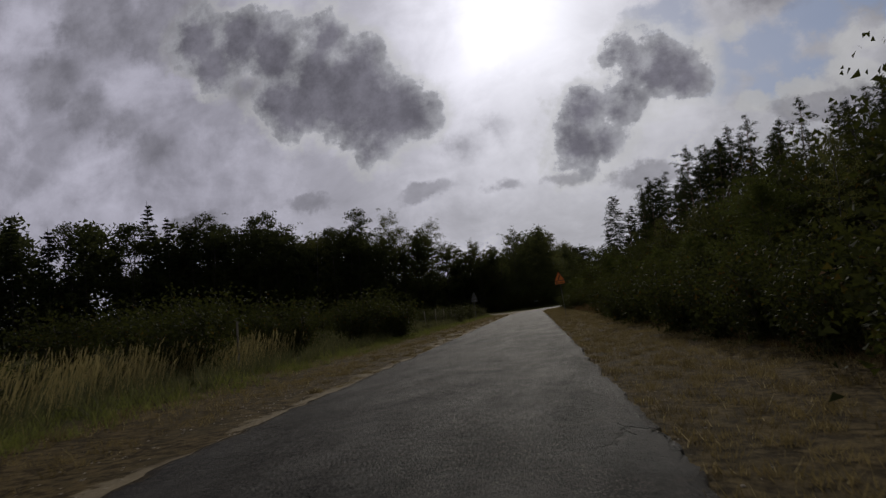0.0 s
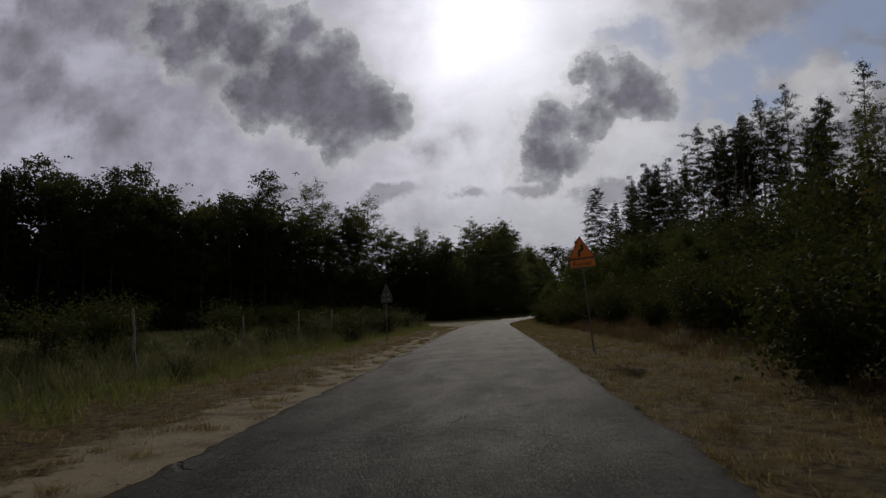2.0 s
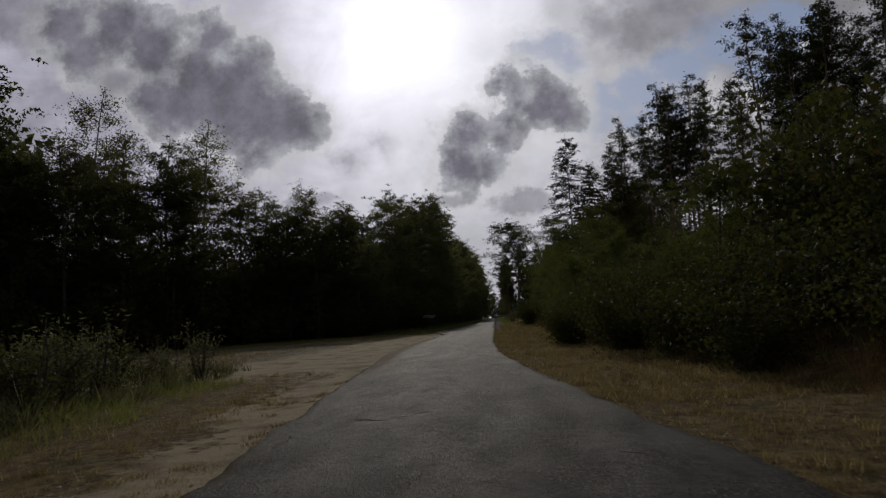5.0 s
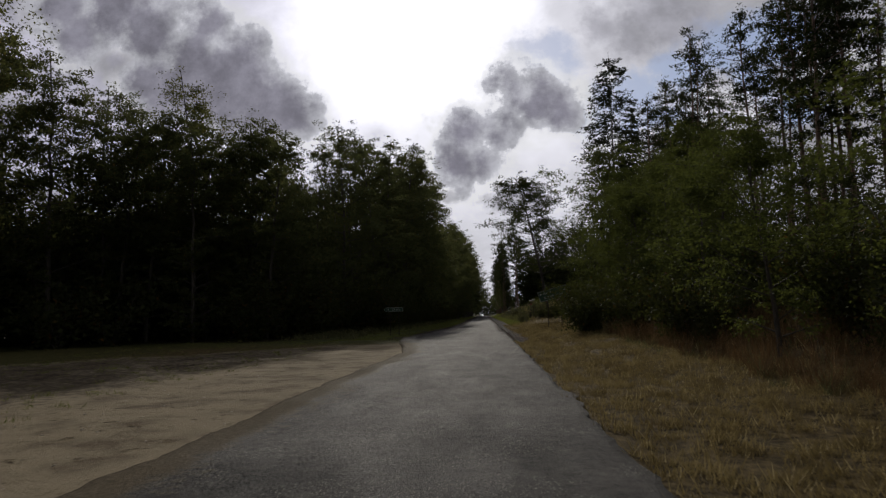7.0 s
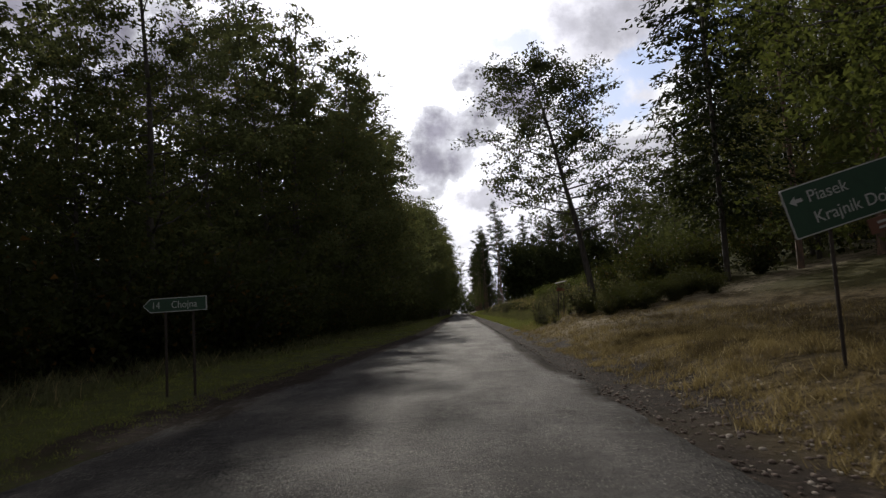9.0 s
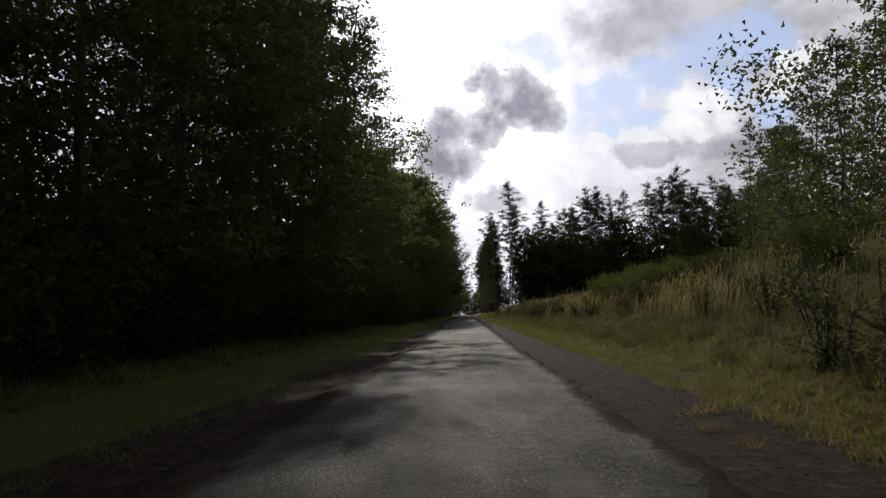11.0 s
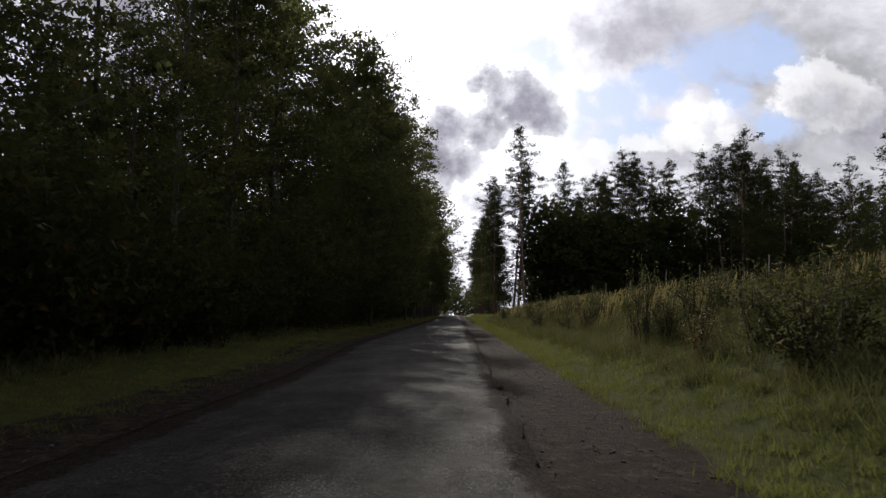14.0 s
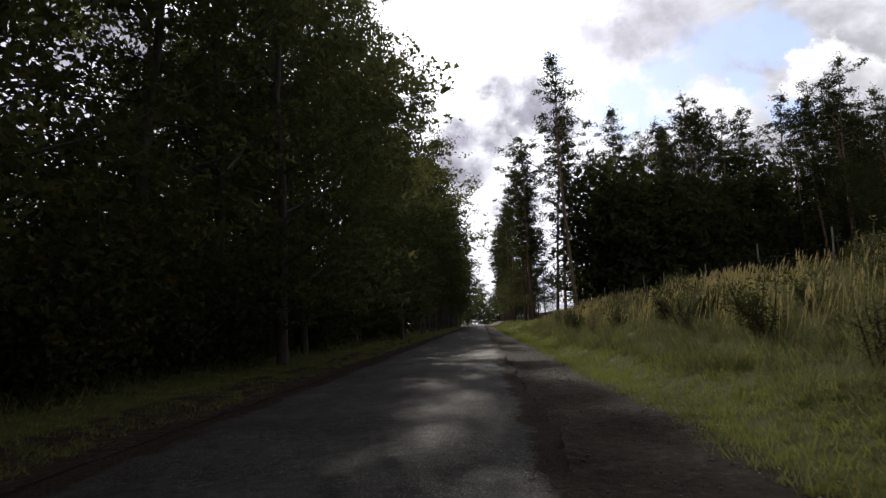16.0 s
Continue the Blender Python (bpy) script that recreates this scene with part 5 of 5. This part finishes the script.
def warning_sign(m, label, zb=3.12):
    root = empty("warning_sign", m, label, "road sign", "warning signs")
    part("post", pole_bm(0.03, -0.3, zb + 0.5, 0, 0.06), M_OLDSTEEL, root, "dull grey steel post")
    panel = part("triangle_panel", plate_bm(round_corners(triangle(0, zb, 0.90), 0.05), 0.012), M_BACK, root, "grey metal back")
    part("border", plate_bm(round_corners(triangle(0, zb + 0.004, 0.888), 0.05), -0.003), M_RED, panel, "dull red border")
    part("face", plate_bm(round_corners(triangle(0, zb + 0.040, 0.765), 0.035), -0.006), M_ORANGE, panel, "faded orange face")
    zig = [(-0.115, zb + 0.07), (-0.035, zb + 0.07), (-0.035, zb + 0.215), (0.085, zb + 0.285), (0.085, zb + 0.40), (0.125, zb + 0.40), (0.045, zb + 0.50), (-0.035, zb + 0.40), (0.005, zb + 0.40), (0.005, zb + 0.335), (-0.115, zb + 0.265)]
    part("bend_symbol", plate_bm(zig, -0.010), M_BLACK, panel, "black double bend arrow")
    box = round_corners([(-0.43, zb - 0.31), (0.43, zb - 0.31), (0.43, zb - 0.03), (-0.43, zb - 0.03)], 0.03)
    sub = part("lower_plate", plate_bm(box, 0.012), M_BACK, root, "grey metal back")
    inner = round_corners([(-0.415, zb - 0.295), (0.415, zb - 0.295), (0.415, zb - 0.045), (-0.415, zb - 0.045)], 0.025)
    part("plate_face", plate_bm(inner, -0.003), M_ORANGE, sub, "faded orange face")
    words("lettering", "Koniec", 0.235, 0, zb - 0.245, -0.005, sub, M_BLACK, "CENTER")
    for z in (zb + 0.12, zb - 0.17):
        part("clamp", plate_bm([(-0.2, z - 0.02), (0.2, z - 0.02), (0.2, z + 0.02), (-0.2, z + 0.02)], 0.035), M_STEEL, root)
    return root


x, y = 10.96, 41.3
warning_sign(Matrix.Translation((x, y, ground_z(x, y))) @ pose(0, 0, 0, 0, -4.5, 4), "orange triangular bend warning sign with a plate reading Koniec", 3.10 - ground_z(x, y))
x, y = 0.1, 54.1
back_sign = warning_sign(Matrix.Translation((x, y, ground_z(x, y))) @ pose(0, 0, 0, 0, 0.5, 155), "triangular warning sign on a steel post, grey back showing", 2.46)
for zz, hh in ((2.62, 0.07), (2.26, 0.12)):
    part("sticker", plate_bm([(-0.21, zz), (-0.15, zz), (-0.15, zz + hh), (-0.21, zz + hh)], 0.017), M_WHITE, back_sign, "small white label")


def direction_board():
    x, y = 5.68, 147.0
    g = ground_z(x, y)
    root = empty("direction_sign", pose(x, y, g, 0, 0, 4), "dark green direction board leaning on two thin steel posts", "road sign")
    for px in (-0.16, 0.72):
        part("post", pole_bm(0.025, -0.3, 2.35 - g, px, 0.06), M_RUST, root, "rusty thin steel post")
    tip = Matrix.Translation((0.18, 0, 2.54 - g)) @ pose(0, 0, 0, 0, -15, 0)
    w, h = 0.94, 0.33

    def on(bm):
        bm.transform(tip)
        return bm

    board = part("board", on(plate_bm(round_corners([(-w, -h), (w, -h), (w, h), (-w, h)], 0.03), 0.02)), M_WHITE, root, "white edged board")
    part("face", on(plate_bm(round_corners([(-w + 0.018, -h + 0.018), (w - 0.018, -h + 0.018), (w - 0.018, h - 0.018), (-w + 0.018, h - 0.018)], 0.025), -0.003)), M_SIGNGREEN, board, "dark green face")
    for text, zz in (("Piasek", 0.075), ("Krajnik Dolny", -0.205)):
        words("lettering", text, 0.225, -0.62, zz, -0.005, board, M_WHITE).data.transform(tip)
    for cx, cz, d in ((-0.78, 0.14, -1), (0.80, 0.05, 1)):
        arrow = [(cx - 0.09 * d, cz - 0.025), (cx, cz - 0.025), (cx, cz - 0.065), (cx + 0.09 * d, cz), (cx, cz + 0.065), (cx, cz + 0.025), (cx - 0.09 * d, cz + 0.025)]
        part("arrow", on(plate_bm(arrow, -0.006)), M_WHITE, board, "white arrow")
    z2 = -h - 0.24
    low = part("small_board", on(plate_bm([(0.02, z2), (0.70, z2), (0.80, z2 + 0.1), (0.70, z2 + 0.2), (0.02, z2 + 0.2)], 0.015)), M_BROWN, root, "small dark arrow board")
    for i in range(2):
        part("bar", on(plate_bm([(0.14, z2 + 0.045 + i * 0.07), (0.58 - i * 0.1, z2 + 0.045 + i * 0.07), (0.58 - i * 0.1, z2 + 0.075 + i * 0.07), (0.14, z2 + 0.075 + i * 0.07)], -0.004)), M_WHITE, low, "white bar")
    part("chevron", on(plate_bm([(0.68, z2 + 0.03), (0.71, z2 + 0.03), (0.78, z2 + 0.1), (0.71, z2 + 0.17), (0.68, z2 + 0.17), (0.74, z2 + 0.1)], -0.004)), M_WHITE, low, "white chevron")


def arrow_board():
    x, y = -5.3, 152.4
    g = ground_z(x, y)
    root = empty("arrow_sign", Matrix.Translation((x, y, g)) @ pose(0, 0, 0, 0, 0, -10), "green arrow-shaped direction sign pointing into the side road", "road sign")
    for px in (-0.25, 0.4):
        part("post", pole_bm(0.028, -0.3, 1.95 - g, px, 0.05), M_RUST, root, "thin dark steel post")
    z0, z1 = 1.68 - g, 1.98 - g
    zc = (z0 + z1) / 2
    board = part("board", plate_bm([(-0.58, z0), (0.74, z0), (0.74, z1), (-0.58, z1), (-0.76, zc)], 0.02), M_WHITE, root, "white edged board")
    part("face", plate_bm([(-0.572, z0 + 0.018), (0.722, z0 + 0.018), (0.722, z1 - 0.018), (-0.572, z1 - 0.018), (-0.735, zc)], -0.003), M_SIGNGREEN, board, "dark green face")
    words("lettering", "14", 0.21, -0.55, z0 + 0.08, -0.005, board, M_WHITE)
    words("lettering", "Chojna", 0.21, -0.08, z0 + 0.08, -0.005, board, M_WHITE)


def roofed_board():
    """A small wooden notice box under a tilted roof, on two posts."""
    x, y = 6.57, 178.1
    g = ground_z(x, y)
    root = empty("notice_board", pose(x, y, g, 0, 4, -8), "old wooden notice box with a tilted grey roof among the weeds", "notice board")
    for px in (-0.13, 0.18):
        part("post", pole_bm(0.035, -0.4, 2.62 - g, px, 0.05), M_BARK, root, "dark wooden post")
    z0 = 2.22 - g
    body = part("back_panel", plate_bm([(-0.24, z0), (0.24, z0), (0.24, z0 + 0.40), (-0.24, z0 + 0.40)], 0.035), M_BROWN, root, "dark brown boards")
    part("lower_rail", plate_bm([(-0.27, z0 - 0.03), (0.27, z0 - 0.03), (0.27, z0 + 0.015), (-0.27, z0 + 0.015)], -0.06), M_REDWOOD, body, "reddish wooden rail")
    part("sheet", plate_bm([(-0.21, z0 + 0.04), (0.21, z0 + 0.04), (0.21, z0 + 0.15), (-0.21, z0 + 0.15)], -0.006), M_REDWOOD, body, "faded red panel")
    bm = bmesh.new()
    bmesh.ops.create_cube(bm, size=1.0)
    bmesh.ops.scale(bm, verts=bm.verts, vec=(0.70, 0.40, 0.035))
    bmesh.ops.bevel(bm, geom=bm.edges[:], offset=0.012, segments=2, affect="EDGES")
    bm.transform(Matrix.Translation((0.0, -0.05, z0 + 0.49)) @ pose(0, 0, 0, 14, -14, 0))
    part("roof", bm, M_BARK, root, "tilted weathered grey roof boards")


direction_board()
arrow_board()
roofed_board()


# ================= fences =================
def fence_post_mesh(seed, h):
    rng = np.random.default_rng(seed)
    s = np.linspace(0, 1, 7)
    line = np.stack([rng.normal(size=7) * 0.008, rng.normal(size=7) * 0.008, s * (h + 0.3) - 0.3], 1)
    v, f = tube(line, 0.046 - 0.010 * s + rng.normal(size=7) * 0.003, 9)
    bm = bmesh.new()
    vs = [bm.verts.new(p) for p in v]
    for q in f:
        bm.faces.new([vs[i] for i in q])
    bm.faces.new(vs[-9:])
    me = bpy.data.meshes.new("post")
    bm.to_mesh(me)
    bm.free()
    me.materials.append(M_POST)
    return me


POSTS = [fence_post_mesh(s, h) for s, h in ((1, 1.75), (2, 1.9), (3, 1.65))]


def wire_fence(label, spots, group, heights=(0.75, 1.2)):
    """Wooden posts with two sagging wires."""
    x0, y0 = spots[0]
    root = empty("wire_fence", Matrix.Translation((x0, y0, ground_z(x0, y0))), label, "fence", group)
    tops = []
    for i, (x, y) in enumerate(spots):
        ob = child(new("post", POSTS[i % 3]), root)
        tilt = (rnd.uniform(-3, 3), rnd.uniform(-4, 4))
        z = ground_z(x, y)
        ob.matrix_basis = Matrix.Translation((x - x0, y - y0, z - ground_z(x0, y0))) @ pose(0, 0, 0, tilt[0], tilt[1], rnd.uniform(0, 360))
        tops.append(Vector((x - x0, y - y0, z - ground_z(x0, y0))))
    for hgt in heights:
        pts = []
        for p, q in zip(tops, tops[1:]):
            for t in (0, 0.25, 0.5, 0.75):
                pts.append(p.lerp(q, t) + Vector((0.06, 0, hgt - 0.10 * math.sin(math.pi * t))))
        pts.append(tops[-1] + Vector((0.06, 0, hgt)))
        child(new("wire", np_mesh("wire", *tube([tuple(p) for p in pts], [0.0022] * len(pts), 4), M_RUST)), root, "thin rusty wire")
    return root


wire_fence("row of old leaning wooden fence posts in the field grass", [beside(-1, 6.7 + 0.3 * math.sin(i), 3 + i * 7.8) for i in range(11)], "wire fences", ())
wire_fence("old wire fence of grey wooden posts above the weedy bank", [beside(1, 12.4 + 0.3 * math.sin(i * 2), 194 + i * 7.6) for i in range(19)], "wire fences")


# ================= stones, a distant car =================
def stones(name, label, mat, patches, seed):
    """Loose pebbles; each patch: count, x0, x1, y0, y1, side, size."""
    rng = np.random.default_rng(seed)
    bm = bmesh.new()
    bmesh.ops.create_icosphere(bm, subdivisions=1, radius=1.0)
    bm.verts.ensure_lookup_table()
    base_v = np.array([v.co[:] for v in bm.verts])
    base_f = np.array([[v.index for v in f.verts] for f in bm.faces])
    bm.free()
    vs, fs, n0 = [], [], 0
    for n, x0, x1, y0, y1, side, size in patches:
        x, y, o = scatter(rng, n, x0, x1, y0, y1, side)
        z = height(x, y)
        for i in range(n):
            s = size * rng.uniform(0.35, 1.2) ** 1.5
            v = base_v * (1 + 0.16 * rng.normal(size=(len(base_v), 1))) * np.array([s, s * rng.uniform(0.6, 1), s * 0.55])
            a = rng.uniform(0, 6.28)
            v = v @ np.array([[math.cos(a), -math.sin(a), 0], [math.sin(a), math.cos(a), 0], [0, 0, 1]])
            vs.append(v + (x[i], y[i], z[i] + 0.2 * s))
            fs.append(base_f + n0)
            n0 += len(base_v)
    tagged(new(name, np_mesh(name, np.concatenate(vs), np.concatenate(fs), mat)), label, "stones", "", "stuff")


stones("verge_pebbles", "loose pale pebbles on the sandy verge", M_STONE, [(2200, -0.1, 1.8, -20, 86, -1, 0.019), (350, 0.2, 4.0, 88, 130, -1, 0.02), (500, 0.0, 0.6, -20, 100, 1, 0.02), (220, 0.2, 2.3, 138, 150, 1, 0.03), (420, 0.9, 1.7, 194, 226, -1, 0.019), (300, 1.5, 2.1, 196, 276, 1, 0.016)], 17)
stones("verge_rubble", "brown stones and clods at the edge of the asphalt", M_CHIP, [(900, 0.0, 1.6, 134, 150, 1, 0.036), (300, 0.0, 1.5, 150, 166, 1, 0.03)], 19)
stones("shoulder_gravel", "dark loose gravel on the shoulders", M_GRAVEL, [(2600, -0.15, 1.9, 140, 300, 1, 0.022), (1900, -0.15, 1.4, 140, 300, -1, 0.022), (2400, -0.1, 1.9, 196, 276, 1, 0.016), (1500, -0.1, 1.5, 196, 276, -1, 0.018)], 18)


stick = [(1.55, 52.0), (1.7, 52.03), (1.88, 51.98), (2.04, 52.04)]
tagged(new("fallen_stick", np_mesh("fallen_stick", *tube([(x, y, ground_z(x, y) + 0.03) for x, y in stick], [0.02, 0.018, 0.015, 0.008], 6), M_BARK, True)), "thin dark stick lying on the sandy verge", "stick")


def far_car():
    root = empty("car", pose(-0.5, 470, 0.02), "small pale car far down the road with its headlights on", "car")
    bm = bmesh.new()
    prof = [(-0.0, 0.30), (0.0, 0.72), (0.9, 0.92), (1.5, 1.42), (2.9, 1.45), (3.6, 0.98), (4.1, 0.92), (4.1, 0.30)]
    a = [bm.verts.new((-0.85 if z < 1.2 else -0.66, y, z)) for y, z in prof]
    b = [bm.verts.new((0.85 if z < 1.2 else 0.66, y, z)) for y, z in prof]
    bm.faces.new(a)
    bm.faces.new(b[::-1])
    for i in range(len(prof)):
        j = (i + 1) % len(prof)
        bm.faces.new((a[i], b[i], b[j], a[j]))
    bmesh.ops.bevel(bm, geom=bm.edges[:], offset=0.05, segments=2, affect="EDGES")
    part("body", bm, M_CARPAINT, root)
    bm = bmesh.new()
    bm.faces.new([bm.verts.new(p) for p in ((-0.72, 0.93, 0.97), (0.72, 0.93, 0.97), (0.60, 1.45, 1.40), (-0.60, 1.45, 1.40))])
    bmesh.ops.translate(bm, verts=bm.verts, vec=(0, -0.015, 0.012))
    part("windscreen", bm, M_GLASS, root, "dark windscreen")
    for sx in (-0.62, 0.62):
        bm = bmesh.new()
        bmesh.ops.create_uvsphere(bm, u_segments=12, v_segments=8, radius=0.10)
        bmesh.ops.scale(bm, verts=bm.verts, vec=(1.2, 0.5, 0.8))
        bmesh.ops.translate(bm, verts=bm.verts, vec=(sx, -0.01, 0.66))
        part("headlight", bm, M_LAMP, root, "lit headlight")
    for sx in (-0.78, 0.78):
        for sy in (0.75, 3.3):
            bm = bmesh.new()
            bmesh.ops.create_cone(bm, cap_ends=True, segments=18, radius1=0.31, radius2=0.31, depth=0.18)
            bmesh.ops.rotate(bm, verts=bm.verts, matrix=Matrix.Rotation(radians(90), 3, "Y"))
            bmesh.ops.translate(bm, verts=bm.verts, vec=(sx, sy, 0.31))
            part("wheel", bm, M_BLACK, root, "black tyre")


far_car()
